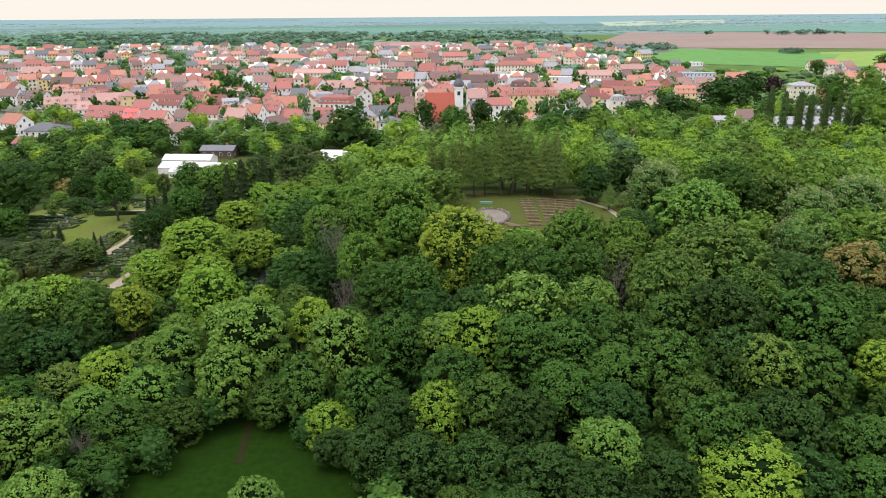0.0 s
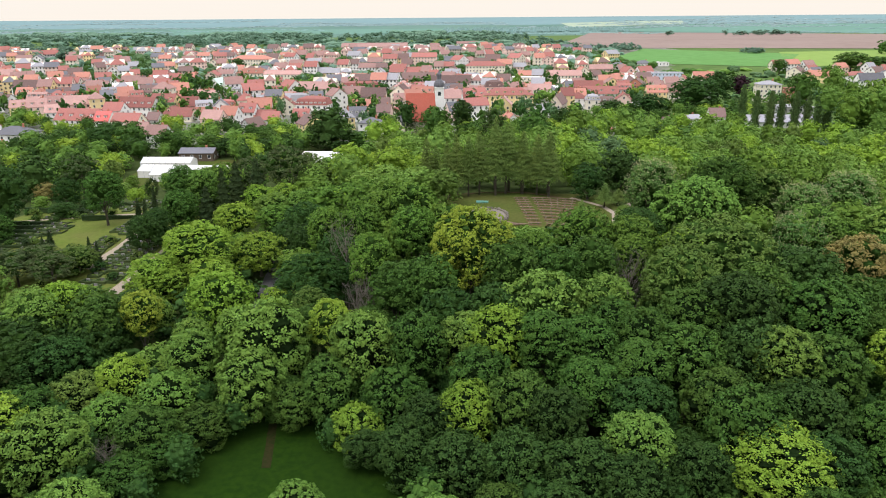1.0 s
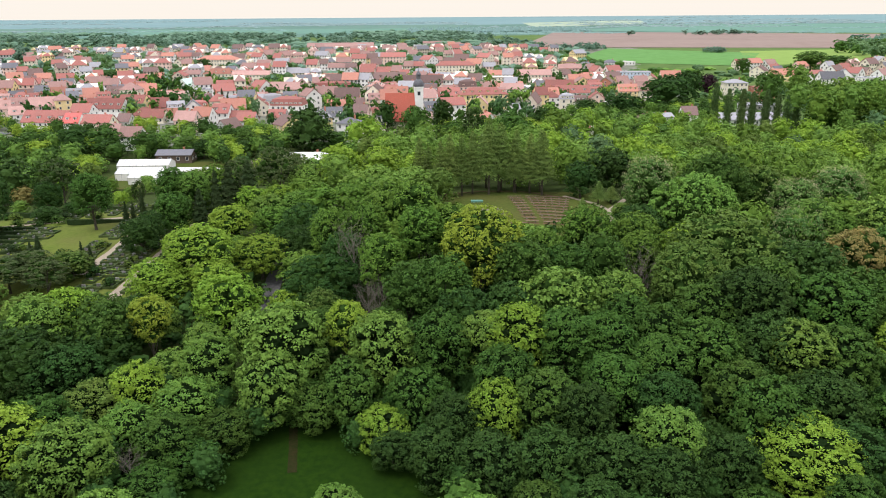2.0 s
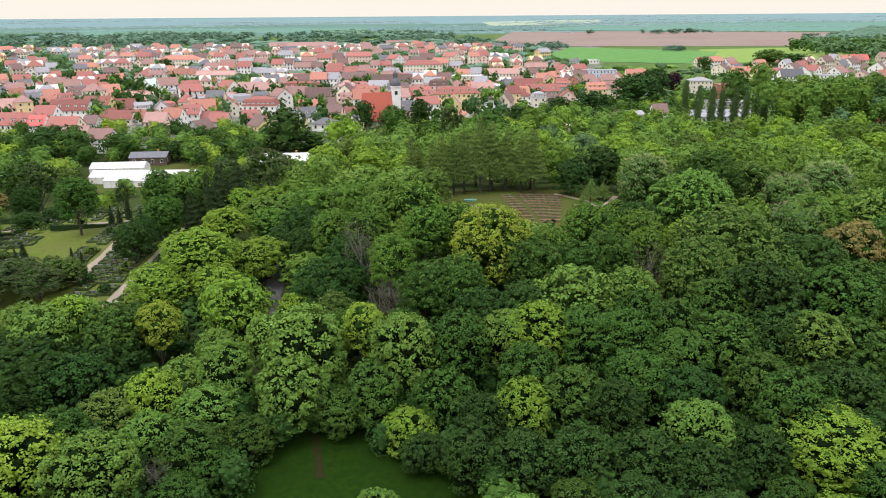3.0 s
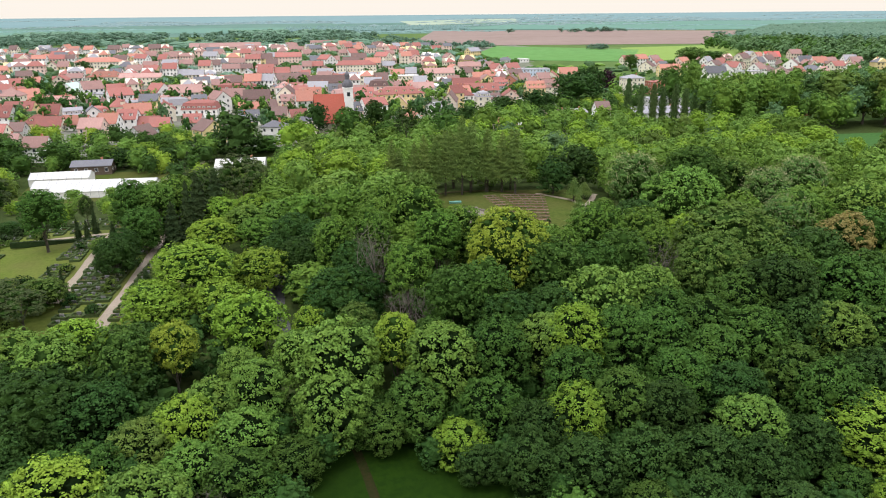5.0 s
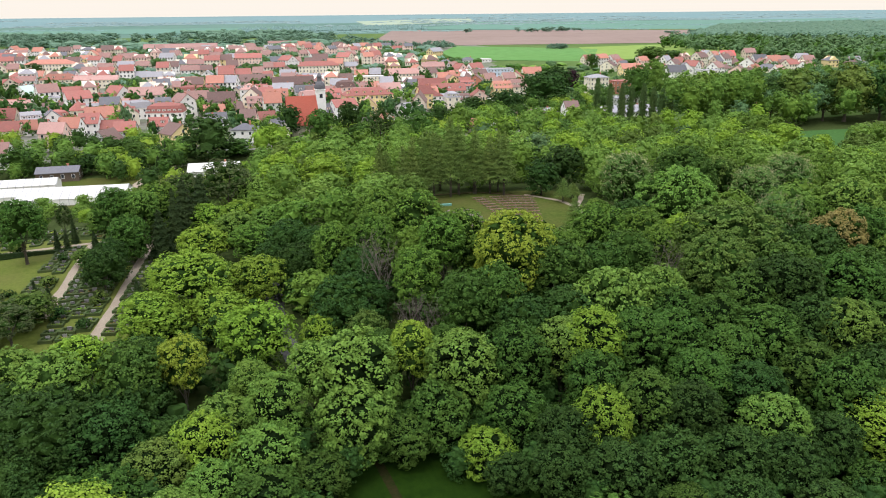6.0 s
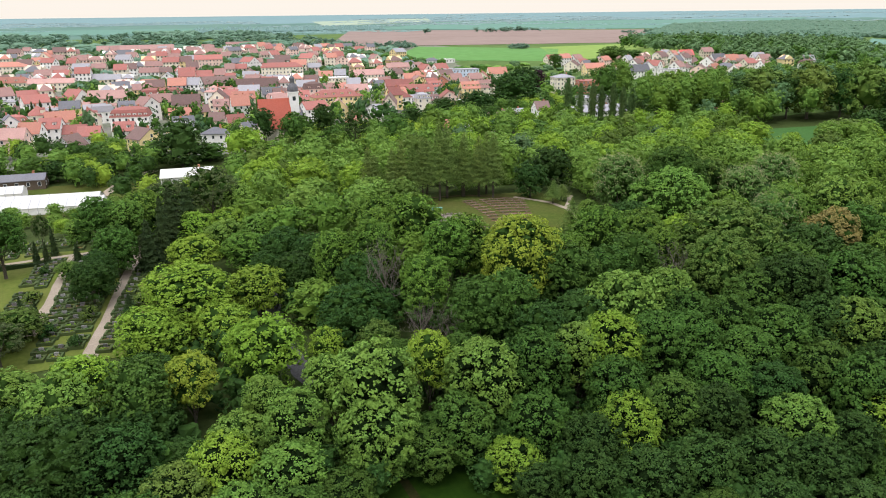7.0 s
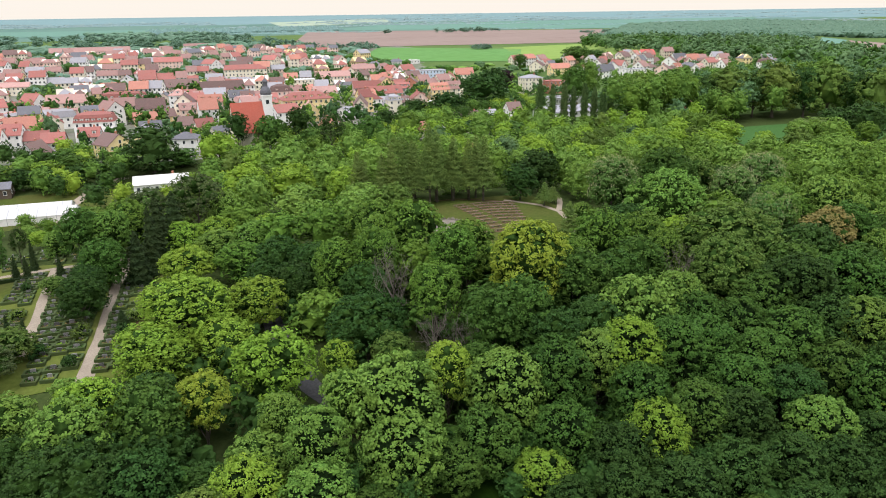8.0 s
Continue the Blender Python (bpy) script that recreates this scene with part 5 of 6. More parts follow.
house(-156, 457, -14, 16.0, 10, 2, 4.5, "red", "yellow", "gable", dormers=3)
house(-147, 370, -12, 14.2, 9, 2, 3.5, "red", "cream", "gable")
house(-143, 397, -12, 6.7, 8, 1, 3.5, "brown", "grey", "gable")
house(-144, 462, -10, 14.7, 10, 1, 5.0, "red", "beige", "gable")
house(-132, 411, -12, 13.1, 9, 1, 4.0, "red", "cream", "gable")
house(-120, 412, -15, 13.2, 9, 1, 4.0, "orange", "white", "gable")
house(-106, 374, -15, 10.7, 9, 2, 4.0, "pink", "rose", "gable")
house(-137, 354, -10, 11.2, 9, 1, 4.0, "pink", "beige", "gable")
house(-119, 328, -10, 9.3, 8, 2, 3.5, "pink", "white", "gable")
house(-160, 374, -10, 7.8, 9, 2, 4.0, "bright", "white", "gable", "house with a bright red roof and white walls", dormers=2)
house(-171, 417, -14, 11.5, 9, 2, 4.0, "red", "white", "gable")
house(27, 571, -4, 30.2, 10, 2, 5.0, "brown", "rose", "gable")
house(2, 606, -4, 27.2, 10, 2, 5.0, "brown", "rose", "gable", dormers=2)
house(-40, 540, -6, 27.9, 10, 2, 4.0, "red", "white", "mansard", dormers=6)
house(-29, 475, -6, 15.9, 10, 2, 5.0, "brown", "beige", "gable")
house(-43, 493, -6, 14.5, 10, 2, 4.5, "pink", "cream", "gable")
house(-51, 454, -60, 10.8, 10, 3, 4.0, "pink", "white", "gable")
house(-33, 447, 0, 15.0, 9, 1, 3.5, "orange", "yellow", "gable")
house(-23, 456, 10, 8.9, 9, 1, 3.5, "brown", "yellow", "gable")
house(-92, 540, -45, 12.0, 13, 2, 5.5, "red", "white", "gable")
house(-73, 533, -10, 23.3, 10, 2, 4.5, "pink", "cream", "gable")
house(-116, 660, -8, 33.1, 11, 2, 3.0, "pink", "cream", "gable")
house(-144, 670, -8, 28.5, 12, 2, 4.5, "orange", "cream", "hip", dormers=4)
house(-127, 537, -8, 21.0, 11, 2, 3.0, "grey", "white", "flat")
house(-174, 513, -10, 12.1, 10, 3, 4.5, "pink", "cream", "hip")
house(-164, 529, -10, 14.9, 9, 1, 3.5, "orange", "cream", "gable")
house(-147, 510, -10, 18.0, 10, 1, 4.5, "pink", "beige", "gable")
house(-164, 769, -12, 40.7, 14, 3, 4.0, "orange", "cream", "hip", "long cream school building with an orange hipped roof")
house(-153, 579, 60, 10.8, 11, 2, 4.5, "green", "white", "gable", "house with a pale green copper roof")
house(242, 496, -6, 14.7, 12, 4, 2.5, "grey", "cream", "hip", "cream four-storey villa with ornate window rows")
house(260, 491, -6, 13.9, 12, 3, 3.0, "red", "brick", "flat", "red brick building beside the villa")
house(219, 419, -4, 21.0, 14, 2, 2.0, "grey", "grey", "flat")
house(210, 613, -10, 29.4, 12, 3, 1.0, "grey", "blue", "flat", "pale blue four-square block with a flat roof")
house(158, 382, -8, 8.2, 9, 2, 4.0, "brown", "white", "gable", "white house with a dark brown roof behind the wood")
house(135, 395, -4, 22.4, 12, 1, 1.6, "brown", "wood", "gable", "long low timber shed")
house(149, 397, -4, 11.0, 12, 1, 1.6, "grey", "white", "gable", "low shed with a pale metal roof")
house(84, 342, 6, 11.0, 9, 1, 3.0, "orange", "cream", "gable")
house(98, 344, 0, 12.5, 8, 1, 1.0, "white", "white", "flat")
house(128, 507, -8, 24.1, 10, 2, 4.5, "red", "white", "gable", dormers=3)
house(129, 547, -8, 21.5, 10, 2, 4.5, "red", "rose", "gable")
house(170, 559, 60, 10.8, 13, 2, 4.5, "brown", "brick", "gable")
house(210, 570, 60, 12.0, 13, 2, 5.0, "red", "cream", "gable")
house(237, 597, -10, 16.5, 10, 2, 5.0, "orange", "cream", "gable")
house(146, 465, -6, 18.7, 10, 1, 2.0, "white", "white", "flat")
house(66, 684, -6, 36.3, 12, 3, 4.0, "red", "cream", "hip")
house(106, 759, -40, 14.4, 13, 3, 4.0, "red", "cream", "gable")
house(46, 742, -50, 13.2, 13, 3, 4.0, "red", "white", "gable")
house(12, 778, -6, 26.0, 11, 3, 4.0, "red", "rose", "gable")
house(-52, 1088, -3, 95.0, 20, 2, 5.0, "pink", "rose", "gable")
house(94, 1185, -3, 39.9, 14, 2, 3.0, "pink", "white", "gable")
house(128, 629, -6, 29.4, 10, 2, 4.0, "pink", "cream", "gable")
house(92, 617, -6, 33.2, 12, 2, 2.0, "white", "cream", "flat")
house(85, 510, -6, 15.9, 10, 2, 3.5, "pink", "cream", "gable")
house(94, 582, -6, 27.0, 14, 1, 2.0, "orange", "yellow", "gable")
house(172, 675, -6, 21.2, 10, 2, 3.5, "pink", "rose", "gable")
house(203, 728, 0, 13.8, 9, 1, 3.0, "dark", "white", "hip")
house(234, 745, 0, 14.2, 9, 1, 3.0, "dark", "white", "hip")
house(255, 752, 0, 14.4, 9, 1, 1.0, "white", "white", "flat")
house(336, 530, -6, 18.0, 10, 2, 5.0, "dark", "white", "gable")
house(352, 538, 60, 12.0, 13, 2, 5.5, "dark", "white", "gable")
house(348, 567, -6, 16.3, 10, 2, 3.0, "red", "white", "hip")
house(359, 517, -6, 17.8, 10, 2, 2.0, "grey", "white", "flat")
house(400, 549, -6, 16.1, 10, 1, 4.0, "brown", "white", "hip")
house(452, 627, 40, 10.8, 13, 2, 5.0, "pink", "white", "gable")
house(507, 674, -6, 17.5, 9, 2, 5.0, "bright", "white", "gable")
house(440, 564, 40, 10.8, 13, 2, 5.0, "brown", "white", "gable")
house(481, 596, -6, 14.6, 9, 2, 5.0, "dark", "white", "gable")
house(482, 579, -6, 14.3, 9, 2, 5.0, "orange", "white", "gable")
house(436, 536, -6, 17.0, 9, 1, 4.0, "dark", "cream", "hip")
house(495, 574, -6, 20.3, 9, 1, 4.0, "brown", "brick", "gable")
house(372, 497, 40, 10.8, 13, 2, 4.0, "brown", "rose", "gable")
house(275, 361, -20, 10.9, 9, 1, 3.0, "red", "brick", "gable")
house(329, 585, -6, 19.6, 9, 2, 4.0, "orange", "yellow", "gable")
house(330, 623, 40, 10.8, 13, 2, 4.0, "brown", "cream", "gable")
house(429, 704, -6, 23.7, 9, 1, 3.0, "brown", "beige", "gable")
house(-211, 357, -30, 13.8, 9, 2, 4.0, "orange", "white", "gable")
house(-193, 351, -8, 16.8, 12, 1, 3.5, "dark", "white", "hip", "low house with a wide dark slate hipped roof")
house(-260, 470, -30, 18.0, 10, 2, 4.5, "brown", "white", "gable")
house(-174, 379, -14, 23.4, 11, 2, 5.0, "red", "white", "gable", dormers=4)
house(-185, 319, -10, 10.0, 8, 1, 2.0, "red", "white", "gable")
house(-309, 531, -40, 12.0, 13, 2, 5.0, "red", "white", "gable")
house(-293, 574, -12, 26.3, 10, 2, 5.0, "brown", "white", "gable")
house(-369, 675, -10, 30.8, 10, 2, 5.0, "pink", "rose", "gable")
house(-84, 400, -10, 10.3, 8, 1, 3.5, "red", "grey", "gable")
house(-95, 303, -4, 14.2, 8, 1, 1.5, "dark", "wood", "gable", "low dark shed behind the greenhouses")
house(193, 380, -6, 36.5, 12, 1, 3.0, "grey", "grey", "gable", "long pale building with a grey roof behind the poplars")
house(-41, 291, -6, 18.0, 13, 1, 1.8, "white", "white", "gable", "low hall with white metal roof sheets")

# houses that fill the streets behind
ROOF_MIX = ["red"] * 5 + ["pink"] * 7 + ["orange"] * 4 + ["brown"] * 3 + ["dark"] * 3 + ["grey"] * 3
WALL_MIX = ["cream"] * 5 + ["white"] * 6 + ["beige"] * 3 + ["rose"] * 3 + ["yellow"] * 3 + ["grey"]


def town_edge(y):
    """The town's eastern edge at that distance."""
    return 85 + 1.05 * (y - 400) if y < 520 else 212 + .02 * (y - 520)


def town_front(x):
    return 352 if x > -30 else 352 + .52 * (-30 - x) if x > -190 else 435


g = np.random.default_rng(5)
lots, gardens = [], []
shown = [(a, b, c) for a, b, c in houses]     # buildings that stand free to the south


def street_turn(x, y):
    """The streets bend through the town."""
    return 16 * math.sin(x / 95 + y / 140) + 10 * math.sin(x / 41 - y / 70)


y = 372.0
while y < 1060:
    bend, slant = g.uniform(0, 6), -.06 + g.uniform(-.03, .03)
    x = -.75 * y - 60
    while x < town_edge(y):
        w = g.uniform(7.5, 14) * (1 if y < 700 else 1.15)
        cy = y + 6 * math.sin(x / 60 + bend) + slant * x + g.uniform(-1.5, 1.5)
        cx = x + w / 2
        if cy > town_front(cx) and cx < town_edge(cy):
            free = all(abs(cx - a) > c + w * .42 or not -32 < cy - b < max(8.0, c * .7) for a, b, c in shown)
            if free and g.uniform() < (.66 if cy < 600 else .52 if cy < 780 else .36):
                lots.append((cx, cy, w))
            else:
                gardens.append((cx, cy))
        x += w + (g.uniform(0, .6) if g.uniform() < .7 else g.uniform(4, 11))
    y += g.uniform(16.5, 20.5) * (1 if y < 640 else 1.3)
for _ in range(200):    # the eastern quarter on the slope
    x, y = g.uniform(345, 545), g.uniform(505, 690)
    if len(lots) < 2000 and all(abs(x - a) > c + 8 or abs(y - b) > c + 7 for a, b, c in houses) and all(math.hypot(x - a, y - b) > 19 for a, b, c in lots):
        lots.append((x, y, g.uniform(9, 13)))
lots.sort(key=lambda q: q[1])
far_lots = []
for k, (x, y, w) in enumerate(lots):
    st = 2 if g.uniform() < .6 else 3 if g.uniform() < .7 else 1
    if any(abs(x - a) < c + w * .4 and -62 < y - b < 0 for a, b, c in shown):     # low houses before the big ones
        st = 1
    row = (x, y, street_turn(x, y) + g.normal() * 4 + (90 if g.uniform() < .16 else 0), w, g.uniform(8.5, 11.0), st, g.uniform(3.2, 4.8), ROOF_MIX[g.integers(len(ROOF_MIX))], WALL_MIX[g.integers(len(WALL_MIX))],
           "gable" if g.uniform() < .76 else "hip" if g.uniform() < .6 else "mansard")
    if k < 125:
        house(*row, dormers=int(g.choice((0, 0, 2, 3, 4))))
    else:
        far_lots.append(row)

# the far part of the town, too small to tell its houses apart
by_mat = {}


def lay(bit, m, mat):
    v = bit[0] @ np.array(m.to_3x3()).T + np.array(m.translation)
    by_mat.setdefault(mat.name, (mat, []))[1].append((v, bit[1]))


for x, y, turn, w, d, st, rh, roof, wall, form in far_lots:
    m, e = pose(x, y, level(x, y), 0, 0, turn), st * 2.9 + .3
    lay(gable_wall(w, d, e, rh), m, WALLS[wall])
    lay(gable_roof(w, d, e, rh) if form == "gable" else hip_roof(w, d, e, rh), m, ROOFS[roof])
    lay(box(w * .2, w * .2 + .7, .3, 1, e + rh * .5, e + rh + .9), m, WALLS["brick"])
    for p in window_places(w, d, e, st, rh, form, (1, 1, 0, 0)):
        lay(box(-.6, .6, -.05, .05, 0, 1.5), m @ p, M_PANE)
for name, (mat, bits) in by_mat.items():
    v, f = join(bits)
    tagged(new("far_houses", to_mesh("far_houses", v, f, [mat])), "crowded small houses in the far part of the town", "houses", kind="stuff")

# garden and street trees between the houses
g = np.random.default_rng(11)
far_gardens = []
for x, y in gardens:
    for _ in range(2 if y < 640 else 3):
        px, py = x + g.uniform(-5, 5), y + g.uniform(-5, 5)
        h, r = g.uniform(7, 13), g.uniform(2.8, 5.2)
        # east and far are the leaf colours tinted for haze
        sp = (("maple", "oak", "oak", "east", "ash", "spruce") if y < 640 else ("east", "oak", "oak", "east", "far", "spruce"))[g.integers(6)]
        if any(abs(px - a) < c * .8 + r * .5 and abs(py - b) < c * .8 + r * .5 for a, b, c in houses):
            continue
        if sp != "spruce":
            far_gardens.append((sp, px, py, h, r))
# leafy belts round the town
for _ in range(620):
    x, y = g.uniform(-700, 620), g.uniform(700, 1180)
    if -.64 < x / y < -.51 and y < 1060:
        continue
    if x < town_edge(y) + 40 and (y > 860 or x < -330) or (140 < x < 215 and 720 < y < 900):
        far_gardens.append((("far", "east", "far", "east")[g.integers(4)], x, y, g.uniform(8, 15), g.uniform(4, 8)))
for _ in range(110):    # allotments beside the green field
    x, y = g.uniform(150, 240), g.uniform(700, 980)
    far_gardens.append((("oak", "maple")[g.integers(2)], x, y, g.uniform(5, 11), g.uniform(3, 6)))
for _ in range(330):     # gardens between the eastern houses
    x, y = g.uniform(170, 540), g.uniform(375, 700)
    if all(abs(x - a) > c + 3 or abs(y - b) > c + 2 for a, b, c in houses):
        far_gardens.append((("maple", "east", "ash")[g.integers(3)], x, y, g.uniform(5, 10), g.uniform(3, 5.5)))

grove("garden_trees", [q for q in far_gardens if q[2] < 640], "small green garden and street trees among the houses", 3)
grove("garden_trees", [q for q in far_gardens if q[2] >= 640], "dull green trees between the far houses", 4)

# a screen of tall trees behind the mown field
rows = []
for k in range(11):     # a pale group beside the poplars
    x, y, r = 190 + 4.2 * k + g.normal() * .8, 331 - 1.1 * k + g.normal() * 4, g.uniform(5.6, 7)
    planted.append((x, y, r))
    rows.append((("ash", "beech", "ash")[k % 3], x, y, g.uniform(23, 28), r))
for _ in range(700):
    x = g.uniform(205, 420)
    y = g.uniform(max(305, 318 - .25 * (x - 200)), 400) if x < 330 else g.uniform(200, 400)
    r = g.uniform(4.5, 8)
    if any((x - a) ** 2 + (y - b) ** 2 < (.62 * (r + c)) ** 2 for a, b, c in planted) or any(abs(x - a) < c + r and abs(y - b) < c + r + 4 for a, b, c in houses) or x < 225 and y > 350:
        continue
    planted.append((x, y, r))
    rows.append((("east", "ash", "beech", "ash")[g.integers(4)], x, y, g.uniform(15, 24), r))
grove("tall_trees", rows, "tall leafy trees standing close behind the mown field", 5)

# belts of trees between the wood and the town
rows = []
for _ in range(2000):
    x = g.uniform(-220, 200)
    y = g.uniform(240, 360 + max(0, -.4 * (x + 100))) if x < -20 else g.uniform(318, 380) if x < 60 else g.uniform(335, 440)
    r = g.uniform(3.0, 5.4)
    if any((x - a) ** 2 + (y - b) ** 2 < (.66 * (r + c)) ** 2 for a, b, c in planted) or any(abs(x - a) < c + r and abs(y - b) < c + r + 2 for a, b, c in houses) or any(inside(x, y, c) for c in CLEAR):
        continue
    if x < -52 and y < 258 or -36 < x < -15 and 296 < y < 350 or 0 < x < 95 and y > 352 or -58 < x < -26 and 262 < y < 300 or 142 < x < 215 and y < 385 or x > 205 * y / 390 + 2:
        continue
    planted.append((x, y, r))
    rows.append((("maple", "ash", "ash", "lime", "oak")[g.integers(5)], x, y, g.uniform(6, 10), r))
grove("edge_trees", rows, "leafy trees between the wood and the town", 5)

# ---- the forest to the east and the woods in the distance ----
g = np.random.default_rng(31)
rows = []
for _ in range(9000):
    x, y = g.uniform(200, 2100), g.uniform(300, 2000)
    near = 350 + (x - 330) * .25 if x > 330 else 9999
    if y < near or x < 545 + .9 * max(0, y - 850) and y > 690 or (x < 540 and 425 < y < 690):
        continue
    if y > 500 + 1.0 * (x - 300) + 420 or x / y > 1.16 and 745 < x < 1100 and y > 560:
        continue
    # both east and far carry haze in their colour, far the more
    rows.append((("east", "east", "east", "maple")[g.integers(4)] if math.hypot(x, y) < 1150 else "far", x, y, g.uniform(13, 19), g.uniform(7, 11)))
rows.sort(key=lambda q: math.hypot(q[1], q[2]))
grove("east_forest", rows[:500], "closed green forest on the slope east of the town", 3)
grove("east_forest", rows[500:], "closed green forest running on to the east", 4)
rows = []
for _ in range(620):    # west side
    x, y = g.uniform(-1500, -250), g.uniform(760, 1900)
    if -.65 < x / y < -.5 and y < 1120 or x > -.45 * y + 30 and y < 1150:
        continue
    rows.append(("far", x, y, g.uniform(10, 16), g.uniform(7, 12)))
for _ in range(330):
    x, y = g.uniform(-500, 260), g.uniform(1120, 2000)
    if g.uniform() < .8:
        rows.append(("far", x, y, g.uniform(9, 15), g.uniform(7, 13)))
for k in range(90):     # copses in the fields
    rows.append(("far", 290 + g.normal() * 14, 1000 + g.normal() * 9, g.uniform(6, 11), g.uniform(4, 7)) if k < 12 else
                ("far", 425 + g.normal() * 9, 905 + g.normal() * 6, g.uniform(5, 9), g.uniform(4, 6)) if k < 24 else
                ("far", 200 + g.uniform(0, 130), 1085 - g.uniform(0, 40), g.uniform(7, 12), g.uniform(4, 8)) if k < 45 else
                ("far", 840 + g.normal() * 60, 1760 + g.normal() * 14, g.uniform(8, 14), g.uniform(8, 14)) if k < 65 else
                ("far", 1080 + g.uniform(-120, 160), 1420 + g.normal() * 12, g.uniform(6, 9), g.uniform(6, 12)))
grove("far_wood", rows, "woods beyond the town in haze-tinted green", 3)
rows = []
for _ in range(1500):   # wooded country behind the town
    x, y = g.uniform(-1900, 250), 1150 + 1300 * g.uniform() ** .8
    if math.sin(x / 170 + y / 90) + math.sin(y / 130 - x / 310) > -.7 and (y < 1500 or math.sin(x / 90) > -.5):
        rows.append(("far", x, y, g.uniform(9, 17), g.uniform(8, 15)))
grove("far_wood", rows, "woods beyond the town in haze-tinted green", 4)
rows = []
for _ in range(330):    # the wood behind the ploughed field
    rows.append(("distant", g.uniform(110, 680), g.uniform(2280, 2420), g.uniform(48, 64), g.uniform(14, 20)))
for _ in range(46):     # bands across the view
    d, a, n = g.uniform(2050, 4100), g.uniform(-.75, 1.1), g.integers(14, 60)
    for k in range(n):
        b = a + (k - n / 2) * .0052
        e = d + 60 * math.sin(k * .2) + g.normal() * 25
        # past 2900 the leaves with more haze in their colour
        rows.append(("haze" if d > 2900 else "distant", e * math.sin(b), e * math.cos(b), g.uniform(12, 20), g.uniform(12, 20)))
grove("distant_wood", rows, "bands of wood towards the horizon in haze-tinted blue-green", 4, sunk=.4)

# ---- the cemetery ----
def grave(x, y, turn, w, l, planting):
    """A grave bed with its kerb hedge, planting and headstone."""
    ob = new("grave")
    ob.matrix_basis = pose(x, y, level(x, y), 0, 0, turn)
    a, b, t = w / 2, l / 2, .34
    part("border", join([box(-a, a, -b, -b + t, -.3, .55), box(-a, a, b - t, b, -.3, .55), box(-a, -a + t, -b + t, b - t, -.3, .55), box(a - t, a, -b + t, b - t, -.3, .55)]), LEAF["pine"], ob, "low clipped hedge")
    part("bed", box(-a + t, a - t, -b + t, b - t, -.3, .2), M_SOILBED, ob)
    part("headstone", join([box(-a * .3, a * .3, b - .55, b - .36, 0, .8), box(-a * .38, a * .38, b - .62, b - .29, 0, .22)]), M_GRAVE, ob)
    gg = np.random.default_rng(int(abs(x * 13 + y * 7)))
    p = np.stack([gg.uniform(-a + .3, a - .3, 34), gg.uniform(-b + .3, b - .7, 34), gg.uniform(.2, .5, 34)], 1)
    v, f = leaf_cards(p, np.tile((0, 0, 1.0), (34, 1)) + gg.normal(size=(34, 3)) * .5, .4, gg)
    tagged(part("planting", (v, f), LEAF[planting], ob), kind="stuff")
    return tagged(ob, "hedged grave with headstone and low planting", "grave", "graves in rows")


g = np.random.default_rng(17)
def grave_row(a, b, n, turn, side):
    """Graves side by side along a line from a to b."""
    for k in range(n):
        u = (k + g.uniform(-.15, .15) + .5) / n
        x, y = a[0] + (b[0] - a[0]) * u, a[1] + (b[1] - a[1]) * u
        if g.uniform() < .9:
            grave(x + side * g.uniform(-.2, .2), y, turn + g.uniform(-3, 3), g.uniform(2.1, 2.9), g.uniform(1.7, 2.3), ("yellow", "copper", "oak", "lime", "maple")[g.integers(5)])


for off in (-7.4, -4.9, -2.4, 2.5, 5.0):
    grave_row((-66.5 + off, 136), (-59.5 + off, 170), 14, -12, 1)
for off in (-5.2, -2.6, 2.8):
    grave_row((-75.5 + off, 148), (-71 + off, 183), 14, -6, 1)
for yy in (161, 165, 169, 173, 177, 181):
    grave_row((-114, yy + 3), (-92, yy), 8, 80, 0)
for yy in (190, 194.5, 199, 203.5):
    grave_row((-108, yy + 4), (-62, yy), 14, 85, 0)


def shrub(x, y, h, r, sp):
    """A low bush, leafy to the ground."""
    gg = np.random.default_rng(int(abs(x * 31 + y * 17)))
    lobes = np.array([(gg.uniform(-.5, .5) * r, gg.uniform(-.5, .5) * r, h * gg.uniform(.25, .7), r * gg.uniform(.4, .62)) for _ in range(7)])
    v, f, idx = crown_of_lobes(gg, lobes, 380, .3, np.array((0, 0, h * .3)), True, .5, 0, 4)
    ob = new("shrub", to_mesh("shrub", v, f, [LEAF[sp], M_SHADED_TWIG], idx))
    ob.matrix_basis = pose(x, y, level(x, y))
    return tagged(ob, {"spruce": "dark evergreen shrub among the graves", "oak": "rounded dark green bush among the graves", "olive": "rounded olive-green bush among the graves", "maple": "leafy green bush among the graves"}[sp], "shrub")


for _ in range(70):
    x, y = g.uniform(-118, -54), g.uniform(138, 208)
    if min(abs(x + 66.5 - (y - 134) * .2), abs(x + 76 - (y - 146) * .14)) < 2.4 or x > -56 + (y - 140) * .15 or (-92 < x < -78 and 160 < y < 186):
        continue
    shrub(x, y, g.uniform(1.2, 3.2), g.uniform(.8, 1.7), ("spruce", "oak", "olive", "maple")[g.integers(4)])


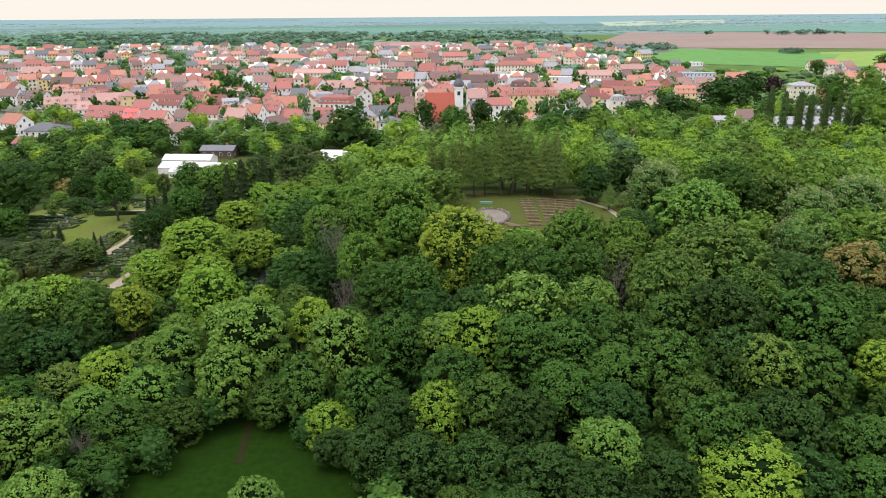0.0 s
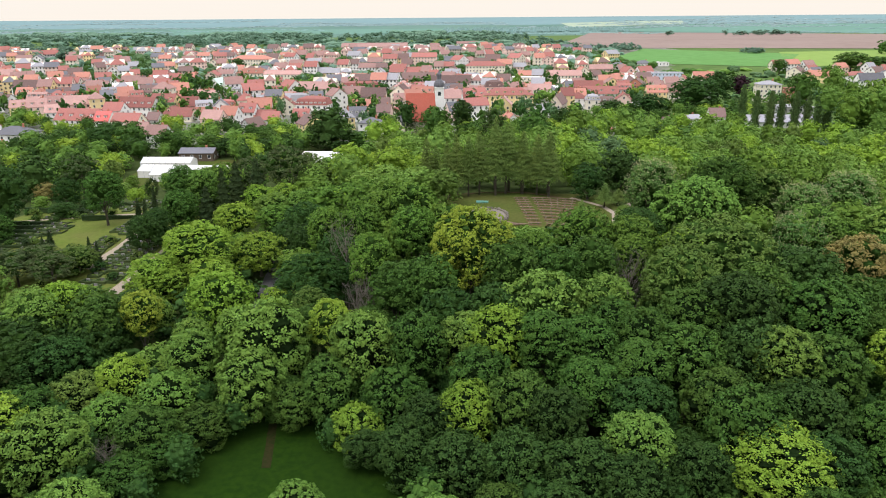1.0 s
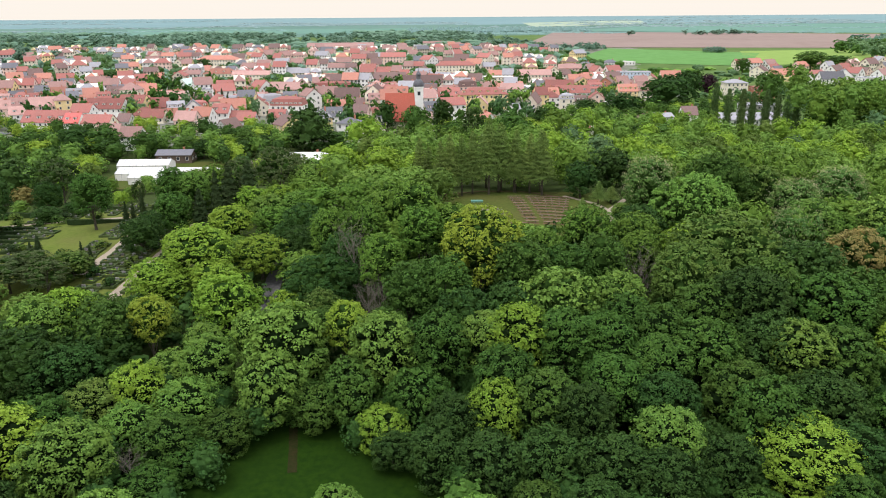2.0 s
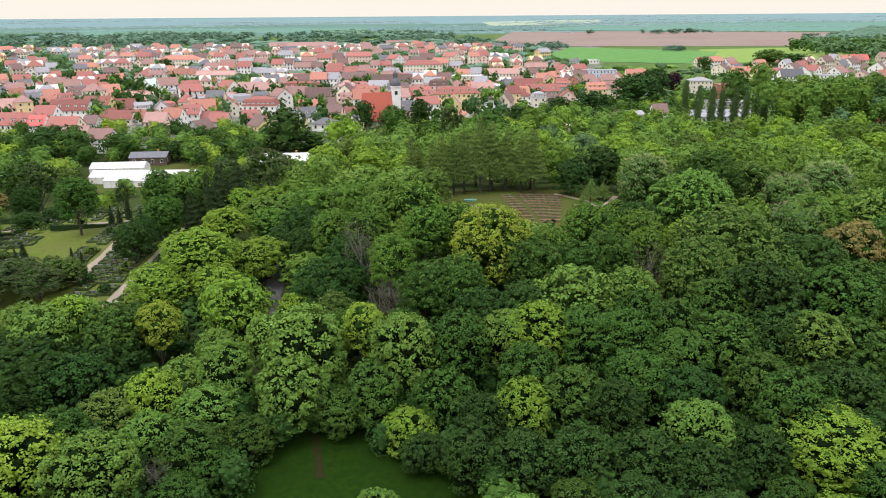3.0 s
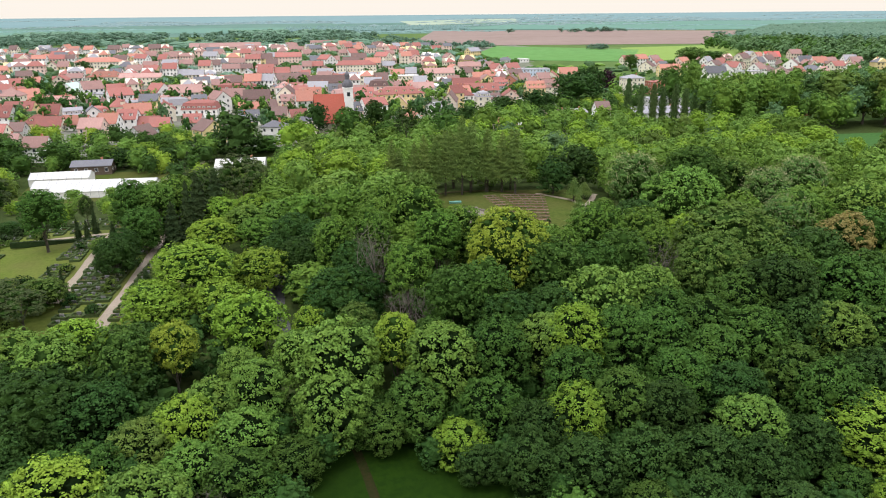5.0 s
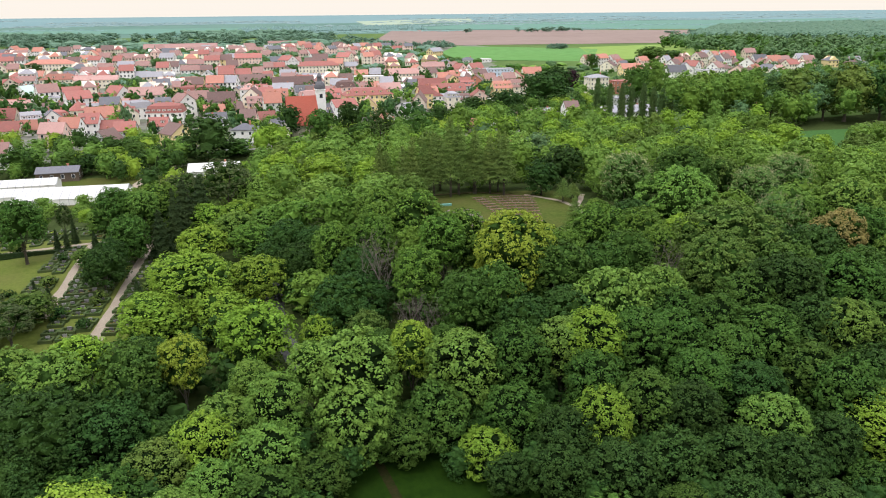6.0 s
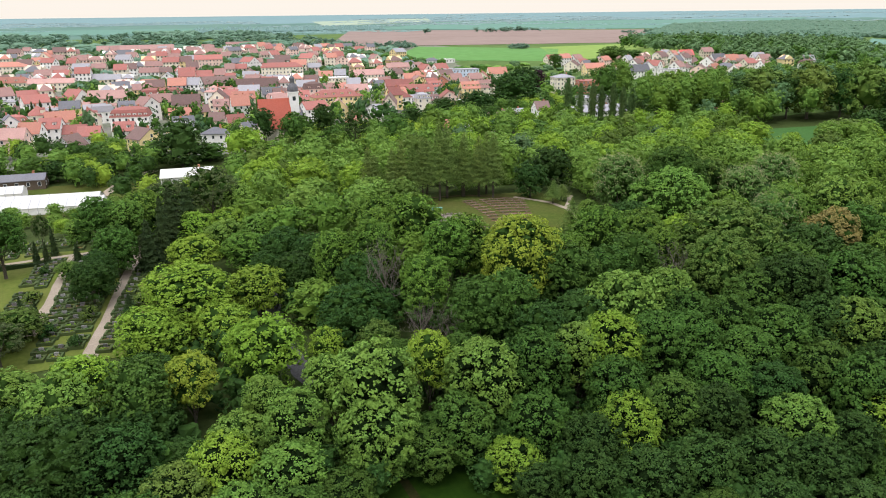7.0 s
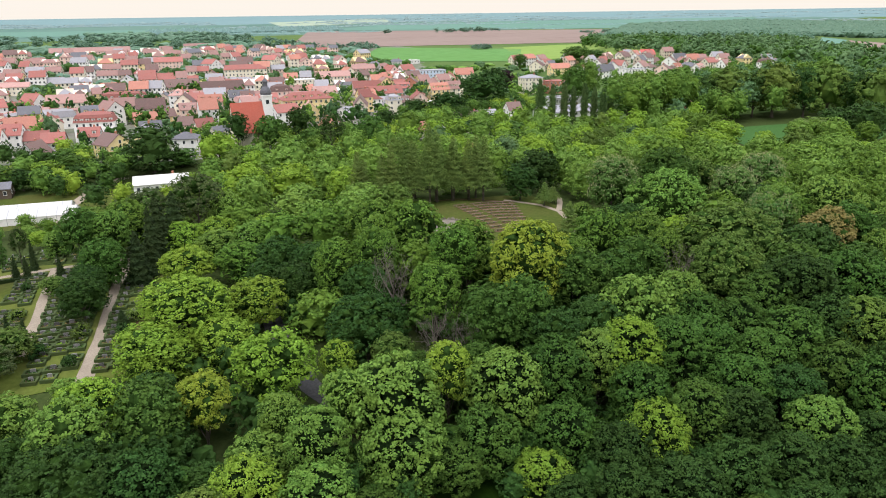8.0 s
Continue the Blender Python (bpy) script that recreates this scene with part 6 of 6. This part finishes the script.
def hedge(x0, y0, x1, y1, label="clipped dark green hedge in the cemetery"):
    l = math.hypot(x1 - x0, y1 - y0)
    gg = np.random.default_rng(int(abs(x0 * 3 + y1)))
    n = int(l * 60)
    p = np.stack([gg.uniform(-l / 2, l / 2, n), gg.choice((-.4, .4), n) + gg.normal(size=n) * .06, gg.uniform(0, 1.05, n)], 1)
    top = gg.uniform(size=n) < .45
    p[top, 1], p[top, 2] = gg.uniform(-.4, .4, top.sum()), 1.05
    nrm = np.where(top[:, None], (0, 0, 1.0), np.stack([np.zeros(n), np.sign(p[:, 1]), np.full(n, .3)], 1)) + gg.normal(size=(n, 3)) * .3
    v, f = join([leaf_cards(p, nrm, .3, gg), box(-l / 2, l / 2, -.38, .38, -.3, 1.0)])
    ob = new("hedge", to_mesh("hedge", v, f, [LEAF["spruce"]]))
    ob.matrix_basis = pose((x0 + x1) / 2, (y0 + y1) / 2, level((x0 + x1) / 2, (y0 + y1) / 2), 0, 0, math.degrees(math.atan2(y1 - y0, x1 - x0)))
    return tagged(ob, label, "hedge")


for yy in (163, 167, 171, 175, 179, 183):
    hedge(-114, yy + 3, -92, yy)
hedge(-92, 183, -74, 181)
hedge(-118, 206, -96, 201)
hedge(-95, 203, -78, 198)

# ---- greenhouses of the nursery ----
greenhouse(-103.5, 290.0, -4, 20, 8.0, "short low greenhouse under white sheeting")
greenhouse(-89.0, 272.0, -9, 40, 8.5, "long low greenhouse under white sheeting")
greenhouse(-84.5, 262.6, -9, 34, 8.0, "long low greenhouse under white sheeting")

# ---- the open-air theatre ----
def bench(x0, y0, x1, y1):
    l = math.hypot(x1 - x0, y1 - y0)
    ob = new("bench")
    ob.matrix_basis = pose((x0 + x1) / 2, (y0 + y1) / 2, level((x0 + x1) / 2, (y0 + y1) / 2), 0, 0, math.degrees(math.atan2(y1 - y0, x1 - x0)))
    part("seat", join([box(-l / 2, l / 2, -.22, -.02, .42, .5), box(-l / 2, l / 2, .02, .22, .42, .5)]), M_BENCH, ob)
    n = max(2, int(l / 2))
    for k in range(n):
        q = (k + .5) * l / n - l / 2
        part("support", box(q - .12, q + .12, -.18, .18, -.5, .42), M_STONE, ob)
    return tagged(ob, "long weathered wooden bench on low stone supports", "bench", "rows of theatre benches")


for k in range(10):     # bench rows in flat arcs up the slope, with an aisle between
    cx, cy, rad = 17.0, 124.0, 35.4 + 2.25 * k
    for x0, x1 in ((19.4 - .05 * k, 22.6), (23.5, 28.4 + .72 * k)):
        a0, a1 = math.acos((x0 - cx) / rad), math.acos((x1 - cx) / rad)
        arc = [(cx + (rad - .45) * math.cos(a0 + (a1 - a0) * j / 8), cy + (rad - .45) * math.sin(a0 + (a1 - a0) * j / 8)) for j in range(9)]
        way("terrace", arc, 1.0, M_DIRT, "bare earth strip in front of a bench row", .14)
        n = max(1, round((x1 - x0) / 3.6))
        for j in range(n):
            p, q = a0 + (a1 - a0) * (j + .02) / n, a0 + (a1 - a0) * (j + .98) / n
            bench(cx + rad * math.cos(q), cy + rad * math.sin(q), cx + rad * math.cos(p), cy + rad * math.sin(p))


def stage(x, y):
    """The sunken stage: a gravel floor inside a ring of rough stones, with loose boards."""
    ob = new("stage")
    ob.matrix_basis = pose(x, y, level(x, y))
    n = 30
    ring = [(4.2 * math.cos(6.2832 * k / n), 5.4 * math.sin(6.2832 * k / n)) for k in range(n)]
    v = [(0, 0, .22)] + [(a, b, level(x + a, y + b) - level(x, y) + .2) for a, b in ring]
    part("floor", (np.array(v), np.array([(0, k + 1, (k + 1) % n + 1) for k in range(n)])), M_STONE, ob, "greyish brown gravel floor")
    gg = np.random.default_rng(3)
    for k in range(n):
        if k in (20, 21, 22, 23, 24):
            continue
        a, b = ring[k]
        r = gg.uniform(.4, .65)
        part("stone", (ICO1[0] * (r, r, r * .8) * gg.uniform(.8, 1.2, (len(ICO1[0]), 1)) + (a * 1.05, b * 1.05, level(x + a, y + b) - level(x, y) + .3), ICO1[1]), M_STONE, ob)
    for k in range(5):
        q = part("board", box(-2.4, 2.4, -.16, .16, 0, .07), M_BENCH, ob)
        q.matrix_basis = pose(4.2 + .5 * k, -5 - .55 * k, level(x + 4, y - 5) - level(x, y) + .26, 0, 0, -35 + 9 * k)
    return tagged(ob, "sunken gravel stage ringed with rough stones and boards", "stage")


stage(11.0, 165.5)
ob = new("container")
ob.matrix_basis = pose(10.6, 176.5, level(10.6, 176.5), 0, 0, -8)
part("body", box(-1.5, 1.5, -.4, .4, .12, .5), M_TURQ, ob)
part("lid", box(-1.55, 1.55, -.45, .45, .504, .58), M_TURQ, ob)
part("skid", box(-.95, -.75, -.45, .45, -.1, .116), M_METAL, ob)
part("skid", box(.75, .95, -.45, .45, -.1, .116), M_METAL, ob)
tagged(ob, "turquoise painted storage box on the grass", "container")
